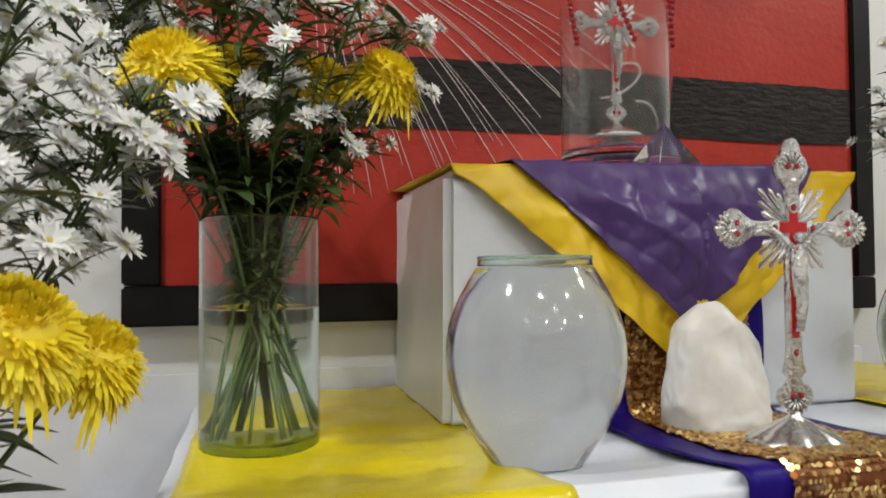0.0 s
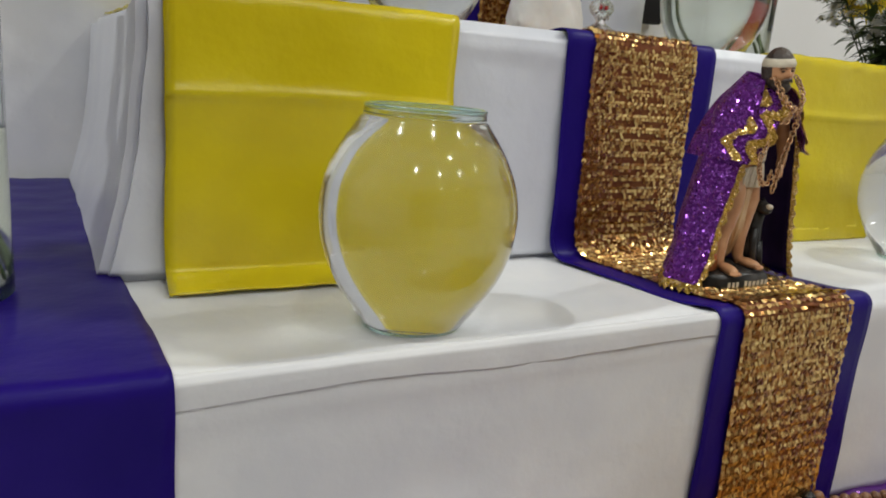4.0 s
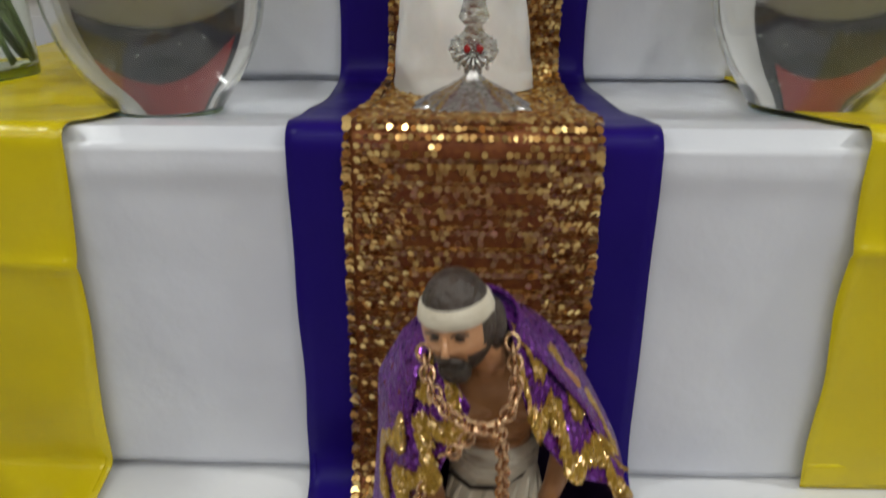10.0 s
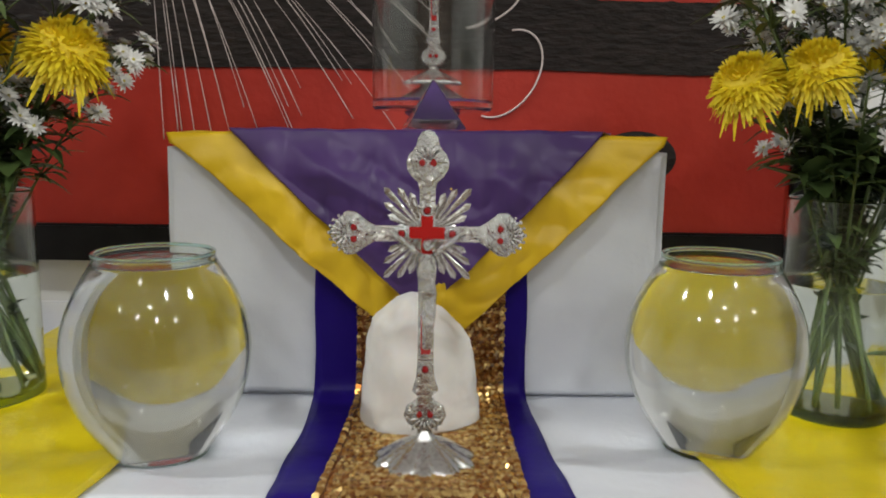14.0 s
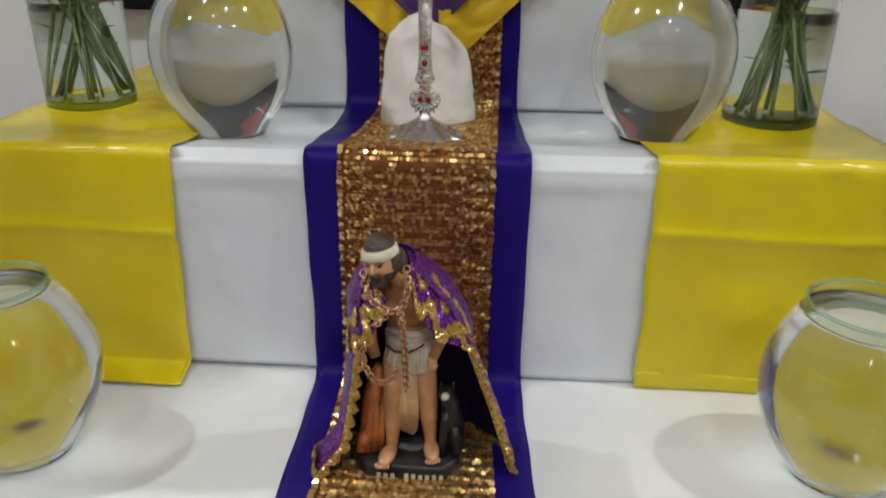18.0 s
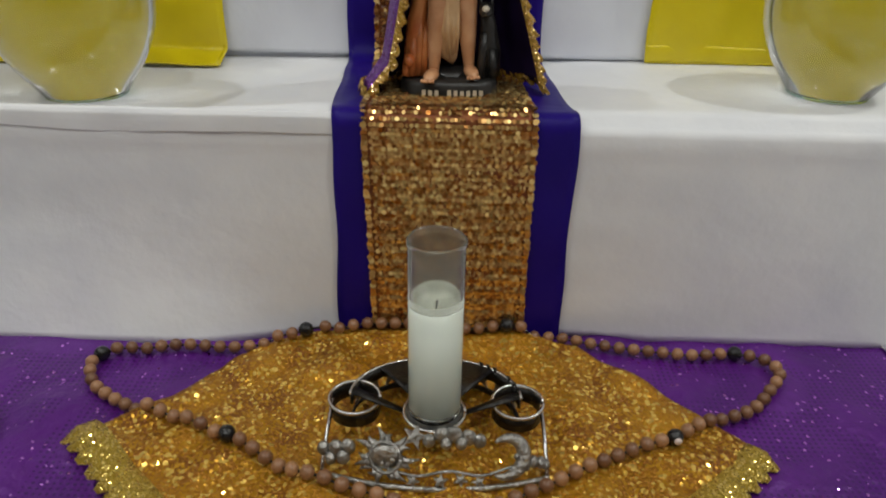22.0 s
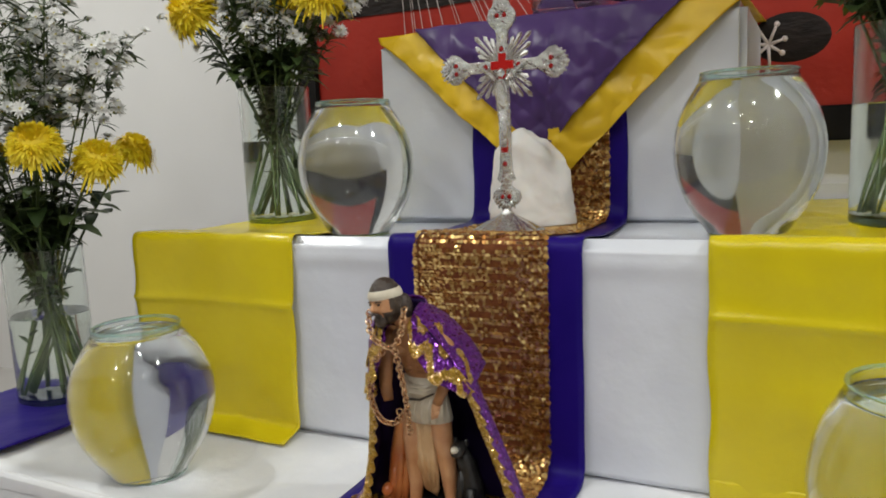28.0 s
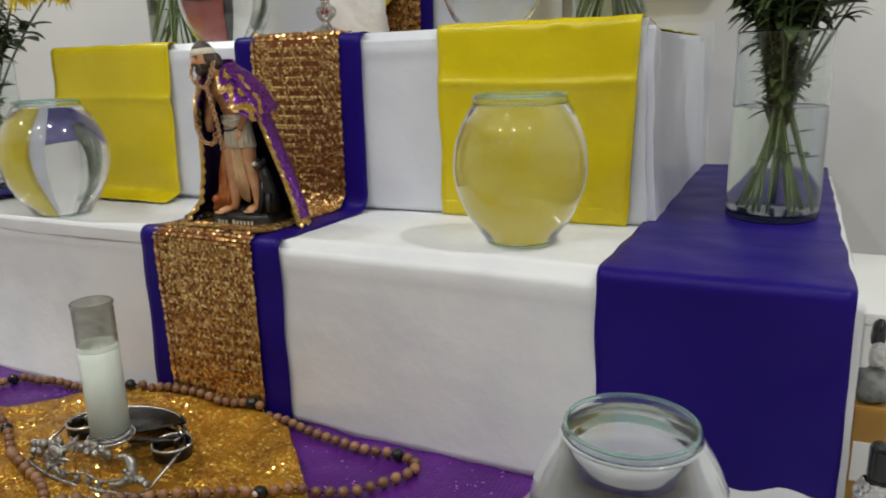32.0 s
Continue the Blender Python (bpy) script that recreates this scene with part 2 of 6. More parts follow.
GOLD_GLITTER = glitter(material("gold_glitter_cloth", (0.22, 0.072, 0.003), 0.38, 0.5, colour2=(0.46, 0.20, 0.008), scale=20, bump=0.6, bump_scale=240), 330, (0.50, 0.25, 0.015), 0.35, 0.32, 0.6, 0.6)
GOLD_GLITTER = glitter(GOLD_GLITTER, 230, (0.95, 0.62, 0.13), 0.17, 0.16, 1.1, 0.65)
MAT_TRIM = glitter(material("bright_gold_trim", (0.55, 0.36, 0.035), 0.36, 0.5, colour2=(0.72, 0.50, 0.07), scale=200, bump=1.0, bump_scale=420), 500, (1.0, 0.74, 0.22), 0.3)
PURPLE_GLITTER = glitter(material("purple_glitter_cloth", (0.078, 0.006, 0.165), 0.36, 0.25, colour2=(0.112, 0.011, 0.225), scale=9, bump=0.3, bump_scale=60), 330, (0.72, 0.30, 0.95), 0.012, 0.2, 0.8)
nt = PURPLE_GLITTER.node_tree
dots = nt.nodes.new("ShaderNodeTexVoronoi")
dots.inputs["Scale"].default_value, dots.inputs["Randomness"].default_value = 135, 0.0
co = nt.nodes.new("ShaderNodeTexCoord")
nt.links.new(co.outputs["Object"], dots.inputs["Vector"])
hole = nt.nodes.new("ShaderNodeMath")
hole.operation, hole.inputs[1].default_value = "LESS_THAN", 0.27
nt.links.new(dots.outputs["Distance"], hole.inputs[0])
weave = nt.nodes.new("ShaderNodeMix")
weave.data_type = "RGBA"
nt.links.new(hole.outputs[0], weave.inputs["Factor"])
base_in = nt.nodes["Principled BSDF"].inputs["Base Color"]
nt.links.new(base_in.links[0].from_socket, weave.inputs[6])
weave.inputs[7].default_value = (0.045, 0.004, 0.105, 1)
nt.links.new(weave.outputs[2], base_in)
CLOAK_SPARK = glitter(CLOAK, 420, (0.28, 0.09, 0.48), 0.25)
LACE_SPARK = glitter(GOLD_LACE, 500, (0.88, 0.62, 0.30), 0.25)


# ---- helpers for meshes ----
def part(name, bm, mat, parent=None, label="", smooth=True):
    me = bpy.data.meshes.new(name)
    bm.to_mesh(me)
    bm.free()
    for m in (mat if isinstance(mat, (list, tuple)) else [mat]):
        me.materials.append(m)
    if smooth:
        me.polygons.foreach_set("use_smooth", [True] * len(me.polygons))
    ob = new(name, me)
    if parent:
        ob.parent = parent
    if label:
        ob["label"] = label
    return ob


def share(name, me, parent, m):
    ob = new(name, me)
    ob.parent = parent
    ob.matrix_basis = m
    return ob


def thing(name, place, label, category, group="", kind=""):
    ob = new(name)
    ob.empty_display_size = 0.05
    ob.location = place
    return tagged(ob, label, category, group, kind)


def lathe(profile, n=48, bm=None, close=False, scallop=None):
    bm = bm or bmesh.new()
    rings = []
    for i, (r, z) in enumerate(profile):
        ring = []
        for k in range(n):
            a = 2 * math.pi * k / n
            q = r * (scallop(i, a) if scallop else 1)
            ring.append(bm.verts.new((q * math.cos(a), q * math.sin(a), z)))
        rings.append(ring)
    for a, b in zip(rings, rings[1:]):
        for k in range(n):
            bm.faces.new((a[k], a[(k + 1) % n], b[(k + 1) % n], b[k]))
    if close:
        bm.faces.new(list(reversed(rings[0])))
        bm.faces.new(rings[-1])
    return bm


def crisp(profile, near=0.0012):
    """A profile with extra points beside its sharp corners, so that flat stretches shade flat."""
    pts = [Vector(p) for p in profile]
    out = [pts[0]]
    for a, b, c in zip(pts, pts[1:], pts[2:]):
        u, w = b - a, c - b
        if u.length > 1e-6 and w.length > 1e-6 and u.angle(w) > 0.3:
            if u.length > 2.5 * near:
                out.append(b - u.normalized() * near)
            out.append(b)
            if w.length > 2.5 * near:
                out.append(b + w.normalized() * near)
        else:
            out.append(b)
    return [tuple(p) for p in out + [pts[-1]]]


def tube(points, radius, n=8, bm=None, mat=0, flat=1.0):
    """A round rod along points; radius is a number or one for each point."""
    bm = bm or bmesh.new()
    pts = [Vector(p) for p in points]
    rs = radius if isinstance(radius, (list, tuple)) else [radius] * len(pts)
    rings = []
    side = None
    for i, p in enumerate(pts):
        d = (pts[min(i + 1, len(pts) - 1)] - pts[max(i - 1, 0)]).normalized()
        if side is None:
            side = d.orthogonal().normalized()
        side = (side - d * side.dot(d)).normalized()
        up = d.cross(side)
        rings.append([bm.verts.new(p + (side * math.cos(2 * math.pi * k / n) + up * math.sin(2 * math.pi * k / n) * flat) * rs[i]) for k in range(n)])
    for a, b in zip(rings, rings[1:]):
        for k in range(n):
            bm.faces.new((a[k], a[(k + 1) % n], b[(k + 1) % n], b[k])).material_index = mat
    for ring in (list(reversed(rings[0])), rings[-1]):
        bm.faces.new(ring).material_index = mat
    return bm


def blob(bm, centre, size, mat=0, rot=None, u=14, v=9):
    """An ellipsoid added to bm."""
    m = Matrix.Translation(centre) @ (rot or Matrix()) @ Matrix.Diagonal((*size, 1))
    made = bmesh.ops.create_uvsphere(bm, u_segments=u, v_segments=v, radius=1.0, matrix=m)
    for f in {f for vv in made["verts"] for f in vv.link_faces}:
        f.material_index = mat
    return bm


def box(bm, x0, x1, y0, y1, z0, z1, bevel=0.0, mat=0):
    made = bmesh.ops.create_cube(bm, size=1, matrix=Matrix.Translation(((x0 + x1) / 2, (y0 + y1) / 2, (z0 + z1) / 2)) @ Matrix.Diagonal((x1 - x0, y1 - y0, z1 - z0, 1)))
    faces = {f for v in made["verts"] for f in v.link_faces}
    for f in faces:
        f.material_index = mat
    if bevel:
        bmesh.ops.bevel(bm, geom=list({e for f in faces for e in f.edges}), offset=bevel, segments=2, affect="EDGES")
    return bm


def plate(bm, outline, thick, mat=0):
    """A flat outline in x and z, extruded along y and slightly bevelled."""
    front = [bm.verts.new((x, -thick / 2, z)) for x, z in outline]
    f = bm.faces.new(front)
    f.material_index = mat
    made = bmesh.ops.extrude_face_region(bm, geom=[f])
    for v in made["geom"]:
        if isinstance(v, bmesh.types.BMVert):
            v.co.y += thick
    for g in bm.faces:
        g.material_index = max(g.material_index, 0)
    bmesh.ops.recalc_face_normals(bm, faces=bm.faces)
    return bm


def sheet(name, f, nu, nv, mat, parent, thick=0.0016, label=""):
    """Cloth: f(u, v) gives places for u and v from 0 to 1; it gets a thickness."""
    bm = bmesh.new()
    grid = [[bm.verts.new(f(i / nu, j / nv)) for i in range(nu + 1)] for j in range(nv + 1)]
    for j in range(nv):
        for i in range(nu):
            bm.faces.new((grid[j][i], grid[j][i + 1], grid[j + 1][i + 1], grid[j + 1][i]))
    ob = part(name, bm, mat, parent, label)
    mod = ob.modifiers.new("thickness", "SOLIDIFY")
    mod.thickness, mod.offset = thick, 0
    return ob


def ripple(p, amount, size, seed=0.0):
    return noise.noise(Vector((p[0] / size + seed, p[1] / size - seed, p[2] / size + 2 * seed))) * amount


def path_points(corners, radii, step=0.005):
    """A line through corners (x0, x1, y, z), with rounded bends: a list of (x0, x1, y, z) at even steps."""
    pts = [np.array(c, float) for c in corners]
    line = [pts[0]]
    for a, b, c, radius in zip(pts, pts[1:], pts[2:], radii):
        da, dc = a - b, c - b
        la, lc = np.linalg.norm(da[2:]), np.linalg.norm(dc[2:])
        r = min(radius, la * 0.45, lc * 0.45)
        p, q = b + da / la * r, b + dc / lc * r
        for k in range(7):
            s = k / 6
            line.append((1 - s) ** 2 * p + 2 * s * (1 - s) * b + s * s * q)
    line.append(pts[-1])
    out = [line[0]]
    for a, b in zip(line, line[1:]):
        n = max(1, int(np.linalg.norm((b - a)[2:]) / step))
        out += [a + (b - a) * (k + 1) / n for k in range(n)]
    return np.array(out)


def runner(name, corners, mat, label, category="table runner", group="", lift=0.004, radius=0.012, waves=0.002, seed=1.0, edge=0.0, creases=()):
    """A long strip of cloth laid over the steps, along corners (x0, x1, y, z)."""
    pts = path_points(corners, radius if isinstance(radius, (list, tuple)) else [radius] * len(corners))
    t = np.gradient(pts[:, 2:], axis=0)
    t /= np.maximum(np.linalg.norm(t, axis=1, keepdims=True), 1e-9)
    nrm = np.stack([-t[:, 1], t[:, 0]], 1)
    root = thing(name, (0, 0, 0), label, category, group)
    last = len(pts) - 1

    def f(u, v):
        k = v * last
        i = min(int(k), last - 1)
        s = k - i
        x0, x1, y, z = pts[i] * (1 - s) + pts[i + 1] * s
        ny, nz = nrm[i] * (1 - s) + nrm[i + 1] * s
        x = x0 + (x1 - x0) * u
        edge_w = (abs(u - 0.5) * 2) ** 6
        x += edge * edge_w * noise.noise(Vector((seed, v * 14, 3 * round(u)))) * (1 if u > 0.5 else -1)
        off = lift + ripple((x, y, z), waves, 0.07, seed) + waves * 0.6
        if z > 0.3 and abs(ny) > 0.15 and abs(nz) > 0.15:
            off += (0.0040 if mat == YELLOW_SATIN else 0.0022) * noise.noise(Vector((x * 30, seed, 0))) + 0.001 * noise.noise(Vector((x * 75, seed, 4)))
        for at, amp in creases:
            dz = z - at - 0.004 * math.sin(x * 9)
            off += amp * (0.75 * math.exp(-abs(dz) / 0.005) + 0.55 * math.exp(-abs(dz) / 0.035)) * (y < 0.34)
        return Vector((x, y + ny * off, z + nz * off))

    sheet("cloth", f, 28, last, mat, root)
    if mat in (PURPLE_SATIN, YELLOW_SATIN):
        width = 0.007 / (corners[0][1] - corners[0][0])
        for u0, u1 in ((0.0, width), (1 - width, 1.0)):
            sheet("edge_hem", lambda u, v, u0=u0, u1=u1: f(u0 + (u1 - u0) * u, v) + Vector((0, -0.0003, 0.0003)), 4, last, mat, root, 0.0003, "narrow sewn hem")
    return root, pts, nrm


def sequins(name, root, pts, nrm, inset, lift, pitch=0.0050, size=0.0031, seed=3):
    """Rows of small tilted discs over a strip."""
    rng = np.random.default_rng(seed)
    seg = np.linalg.norm(np.diff(pts[:, 2:], axis=0), axis=1)
    dist = np.concatenate([[0], np.cumsum(seg)])
    verts, faces = [], []
    rows = int(dist[-1] / (pitch * 0.95))
    for r in range(rows):
        d = (r + 0.5) * pitch * 0.95
        k = min(np.searchsorted(dist, d) - 1, len(seg) - 1)
        s = (d - dist[k]) / seg[k]
        x0, x1, y, z = pts[k] * (1 - s) + pts[k + 1] * s
        n2 = nrm[k] * (1 - s) + nrm[k + 1] * s
        n2 = n2 / np.linalg.norm(n2)
        t2 = np.array([n2[1], -n2[0]])
        x0, x1 = x0 + inset, x1 - inset
        count = int((x1 - x0) / pitch)
        low = y < 0.03
        wave = math.sin(r * 2 * math.pi / 4.0 + 0.4)
        bend = 0.15 < abs(n2[0]) < 0.9
        upright = abs(n2[0]) > 0.8
        for c in range(count + 1):
            x = x0 + (0.0035 if c == count else -0.0035 if c == 0 else 0.0) + (x1 - x0) * (c + 0.5 * (r % 2) * (0 < c < count)) / count + rng.normal(0, 0.0007)
            rim = c in (0, count)
            side = min(1.0, max(0.0, (abs(2 * c / count - 1) - 0.45) / 0.35))
            if low:
                lean = 0.06 + 0.20 * wave
            elif upright:
                lean = (1 - side) * (-0.42 if r % 4 == 0 else 0.14) + side * (-0.34 + 0.24 * wave)
            else:
                lean = -0.30 + 0.30 * wave
            if upright and not low and r % 4 in (1, 2) and side < 0.5 and rng.random() < 0.66:
                continue
            rad = size * rng.uniform(0.9, 1.12) * (1.4 if rim else 1.0)
            up = rng.uniform(0.0, 0.0022) + (0.0006 if rim else 0)
            n = np.array([rng.normal(0, 0.15 if low else 0.07 + 0.13 * side), n2[0], n2[1]]) + lean * np.array([0, t2[0], t2[1]]) + rng.normal(0, 0.36 if bend else 0.07 if low else 0.035 + 0.09 * side, 3)
            n /= np.linalg.norm(n)
            a = np.cross(n, [1, 0, 0.01])
            a /= np.linalg.norm(a)
            b = np.cross(n, a)
            o = np.array([x, y + n2[0] * (lift + up), z + n2[1] * (lift + up)])
            base = len(verts)
            for k6 in range(7):
                g = 2 * math.pi * k6 / 7
                verts.append(o + (a * math.cos(g) + b * math.sin(g)) * rad)
            faces.append(tuple(range(base, base + 7)))
    me = bpy.data.meshes.new(name)
    me.from_pydata([tuple(map(float, v)) for v in verts], [], faces)
    me.materials.append(SEQUIN)
    ob = new(name, me)
    ob.parent = root
    tagged(ob, "overlapping rows of round gold sequins", kind="stuff")
    return ob


# ---- the room ----
WALL_Y = 1.09


def slab(name, x0, x1, y0, y1, z0, z1, mat, label, category):
    bm = box(bmesh.new(), x0, x1, y0, y1, z0, z1)
    return tagged(part(name, bm, mat, smooth=False), label, category, kind="structure")


slab("floor", -3.6, 3.0, -3.6, 1.3, -0.15, -0.02, FLOOR_TILE, "pale grey floor under the altar", "floor")
slab("wall_north", -3.6, 3.0, WALL_Y, WALL_Y + 0.12, -0.02, CEILING, WALL_PAINT, "plain white painted wall behind the altar", "wall")
slab("wall_west", -3.44, -3.32, -3.6, 1.3, -0.02, CEILING, WALL_PAINT, "plain white side wall", "wall")
slab("wall_east", 3.0, 3.12, -3.6, 1.3, -0.02, CEILING, WALL_PAINT, "plain white side wall", "wall")
# never in view: added to close the room and keep its reflected light low
slab("wall_south", -3.6, 3.0, -3.72, -3.6, -0.02, CEILING, BROWN_WALL, "unseen brown wall added behind the viewer to darken reflections", "wall")
slab("ceiling", -3.6, 3.0, -3.6, 1.3, CEILING, CEILING + 0.12, CEILING_PAINT, "plain white ceiling with round downlights", "ceiling")
slab("wainscot", -0.92, 0.72, WALL_Y - 0.012, WALL_Y - 0.001, 0.30, 0.668, WHITE_CLOTH, "white cloth backing along the wall", "trim")

RING = bpy.data.meshes.new("ring")
bm = lathe([(0.056, 0.0), (0.075, 0.0), (0.078, 0.006), (0.075, 0.012), (0.056, 0.012), (0.056, 0.0)], 28)
bm.to_mesh(RING)
bm.free()
RING.materials.append(CEILING_PAINT)
for lx, ly in LAMPS:
    root = thing("ceiling_light", (lx, ly, CEILING - 0.013), "small round white recessed downlight", "ceiling light", "ceiling downlights")
    share("trim_ring", RING, root, Matrix())


# ---- the stepped boxes ----
def low_top(x, y):
    """Height of the cloth on the lowest step, which sags towards the middle box."""
    left = min(1, max(0, (-0.17 - x) / 0.12)) * min(1, max(0, (x + 0.80) / 0.08))
    dip = 0.013 * left * min(1, max(0, y) / 0.06) * min(1, max(0, (0.33 - y) / 0.10))
    return 0.316 - dip - 0.016 * min(max(y, 0.0), 0.34) / 0.32 * (1 - 0.5 * min(max((x + 0.4) / 0.8, 0), 1)) - 0.007 * math.exp(-((x - 0.03) / 0.13) ** 4) * min(1, max(0, y) / 0.05)


def mid_top(x, y):
    """Height of the cloth on the middle step, a little lower behind its front edge."""
    return 0.640 + 0.012 * (x + 0.708) / 1.411 - 0.019 * min(max((y - 0.335) / 0.14, 0.0), 1.0)


def cloth_box(name, x0, x1, y0, y1, z0, z1a, z1b, label, flare=0.0, seed=0.0, sag=None, mat=WHITE_CLOTH):
    """A box wrapped in white cloth: rounded edges, small folds; its top rises from z1a to z1b along x."""
    bm = box(bmesh.new(), x0, x1, y0, y1, z0, z1a, 0.012)
    bmesh.ops.subdivide_edges(bm, edges=[e for e in bm.edges if e.calc_length() > 0.1], cuts=44 if mat == WHITE_SATIN else 26, use_grid_fill=True)
    for v in bm.verts:
        p = v.co.copy()
        s = (p.x - x0) / (x1 - x0)
        h = (p.z - z0) / (z1a - z0)
        v.co.z += (z1b - z1a) * s * h
        if sag:
            v.co.z -= (z1a - sag(p.x, p.y)) * h
        wav = ripple(p, 0.0035, 0.16, seed) + ripple(p, 0.0016, 0.05, seed + 4)
        if p.y < y0 + 0.01 and sag == low_top:
            spill = 0.056 * min(1, max(0, (-0.13 - p.x) / 0.16)) * min(1, max(0, (p.x + 0.78) / 0.1)) + 0.014 * min(1, max(0, (p.x - 0.19) / 0.12))
            v.co.y -= spill * (1 - h) ** 2.6
        if p.y < y0 + 0.01:
            v.co.y += wav - 0.003 * math.exp(-((p.z - z1a + 0.034) / 0.012) ** 2)
        if p.x < x0 + 0.02 or p.x > x1 - 0.02:
            out = -1 if p.x < x0 + 0.02 else 1
            folds = (0.0008 if mat == WHITE_SATIN else 0.004) * math.sin(p.y * 26 + 3 * seed) * (1 - 0.6 * h) * (1 if out < 0 else 0.4)
            if x0 < -0.5 and mat == WHITE_SATIN and 0.004 < h < 0.99:
                q = Vector((p.y * 5, 1.5 * seed, p.z * 10 + p.y * 4))
                folds += 0.0035 * noise.noise(q * 1.2) + 0.0012 * noise.noise(q * 2.4)
            v.co.x += out * (folds + flare * (1 - h) ** 2 * (1 if out < 0 else 0.3)) + wav * (0.3 if mat == WHITE_SATIN else 1)
    root = thing(name, (0, 0, 0), label, "altar step", "altar steps")
    sides = bm.copy()
    side_of = lambda f: (-1 if f.normal.x < -0.75 else 1 if f.normal.x > 0.75 else 0)
    bm.normal_update()
    sides.normal_update()
    bmesh.ops.delete(bm, geom=[f for f in bm.faces if side_of(f)], context="FACES")
    part("cover", bm, mat, root)
    for out in (-1, 1):
        one = sides.copy()
        bmesh.ops.delete(one, geom=[f for f in one.faces if side_of(f) != out], context="FACES")
        part("side_drape", one, mat, root)
    sides.free()
    return root


cloth_box("altar_step", -1.085, 1.012, 0.0, WALL_Y - 0.016, -0.012, 0.316, 0.316, "low wide box wrapped in white cloth, lowest step", 0.004, 1.0, low_top)
cloth_box("altar_step", -0.728, 0.703, 0.325, WALL_Y - 0.016, 0.298, 0.640, 0.640, "middle box wrapped in white satin cloth", 0.05, 2.0, mid_top, WHITE_SATIN)
cloth_box("altar_step", -0.362, 0.336, 0.682, WALL_Y - 0.016, 0.622, 0.995, 0.997, "small upper box wrapped in white cloth", 0.004, 3.0, None, WHITE_SATIN)

def hem(step, x0, x1, seed):
    """The turned-over border of the top cloth along the front edge."""
    rows = [(0.013, -0.004), (0.006, 0.0004), (0.001, 0.0002), (-0.0028, -0.005), (-0.0034, -0.014), (-0.0034, -0.020), (-0.0032, -0.026)]

    def f(u, v):
        k = v * (len(rows) - 1)
        i = min(int(k), len(rows) - 2)
        s = k - i
        x = x0 + (x1 - x0) * u
        y, dz = (a + (b - a) * s for a, b in zip(rows[i], rows[i + 1]))
        low = max(0.0, -dz) / 0.026
        return Vector((x, y + low * ripple((x, 0, 0), 0.0025, 0.06, seed) - 0.0005, low_top(x, 0.0) + dz + low * ripple((x, 1, 0), 0.006, 0.16, seed)))

    sheet("hem", f, 90, 24, WHITE_CLOTH, step, 0.0005, "turned-over border of the white cloth")


low_step = bpy.data.objects["altar_step"]
hem(low_step, -0.750, -0.106, 1.0)

# ---- cloth runners ----
B = WALL_Y - 0.03
runner("purple_runner", [(-1.07, -0.742, -0.001, -0.008), (-1.07, -0.742, -0.001, 0.317), (-1.075, -0.75, 0.33, 0.302), (-1.09, -0.775, B, 0.302)], PURPLE_SATIN,
       "dark purple satin runner over the end of the low step", group="purple end runners", seed=2.0, waves=0.003, edge=0.004)
runner("purple_runner", [(0.702, 1.004, -0.001, -0.008), (0.700, 1.0, -0.001, 0.317), (0.70, 1.0, 0.33, 0.310), (0.70, 1.0, B, 0.310)], PURPLE_SATIN,
       "dark purple satin runner over the end of the low step", group="purple end runners", seed=5.0, waves=0.003, edge=0.004)
runner("yellow_runner", [(-0.705, -0.338, 0.270, low_top(-0.52, 0.270) + 0.001), (-0.704, -0.336, 0.316, low_top(-0.52, 0.316) + 0.014), (-0.702, -0.330, 0.323, 0.6425), (-0.702, -0.335, 0.475, 0.6255), (-0.705, -0.345, B, 0.6255)], YELLOW_SATIN,
       "bright yellow satin runner with fold creases", group="yellow runners", seed=8.0, waves=0.003, edge=0.003, creases=((0.525, 0.006),))
runner("yellow_runner", [(0.327, 0.674, 0.318, 0.309), (0.322, 0.686, 0.323, 0.650), (0.325, 0.690, 0.475, 0.6315), (0.325, 0.690, B, 0.6315)], YELLOW_SATIN,
       "bright yellow satin runner with fold creases", group="yellow runners", seed=11.0, waves=0.003, edge=0.003, creases=((0.552, 0.006),))
sheet("hem", lambda u, v: Vector((0.3275 + 0.346 * u + 0.0006 * v, 0.3128 - 0.0012 * math.sin(math.pi * v) + ripple((u, 0, 0), 0.002, 0.08, 0.309), 0.311 + 0.026 * v + 0.0015 * math.sin(u * 9))), 40, 6, YELLOW_SATIN, bpy.data.objects["yellow_runner.001"], 0.0014, "sewn hem")
CENTRE = [(-0.125, 0.183, -0.002, -0.006), (-0.120, 0.182, -0.002, 0.317), (-0.126, 0.176, 0.055, 0.3080), (-0.142, 0.160, 0.318, 0.302), (-0.146, 0.161, 0.323, 0.646), (-0.149, 0.155, 0.475, 0.629), (-0.154, 0.145, 0.674, 0.628), (-0.153, 0.143, 0.679, 0.92)]
purple_long, pl_pts, pl_nrm = runner("purple_runner", CENTRE, PURPLE_SATIN, "long dark purple satin runner down the middle of all steps", lift=0.0035, radius=[0.018, 0.03, 0.045, 0.018, 0.05, 0.04], waves=0.0025, seed=14.0, edge=0.004)
GOLD = [(-0.072, 0.126, -0.003, -0.002), (-0.080, 0.126, -0.003, 0.317), (-0.083, 0.122, 0.055, 0.3085), (-0.095, 0.107, 0.318, 0.302), (-0.094, 0.108, 0.323, 0.646), (-0.093, 0.108, 0.475, 0.629), (-0.090, 0.108, 0.674, 0.628), (-0.089, 0.109, 0.679, 0.90)]
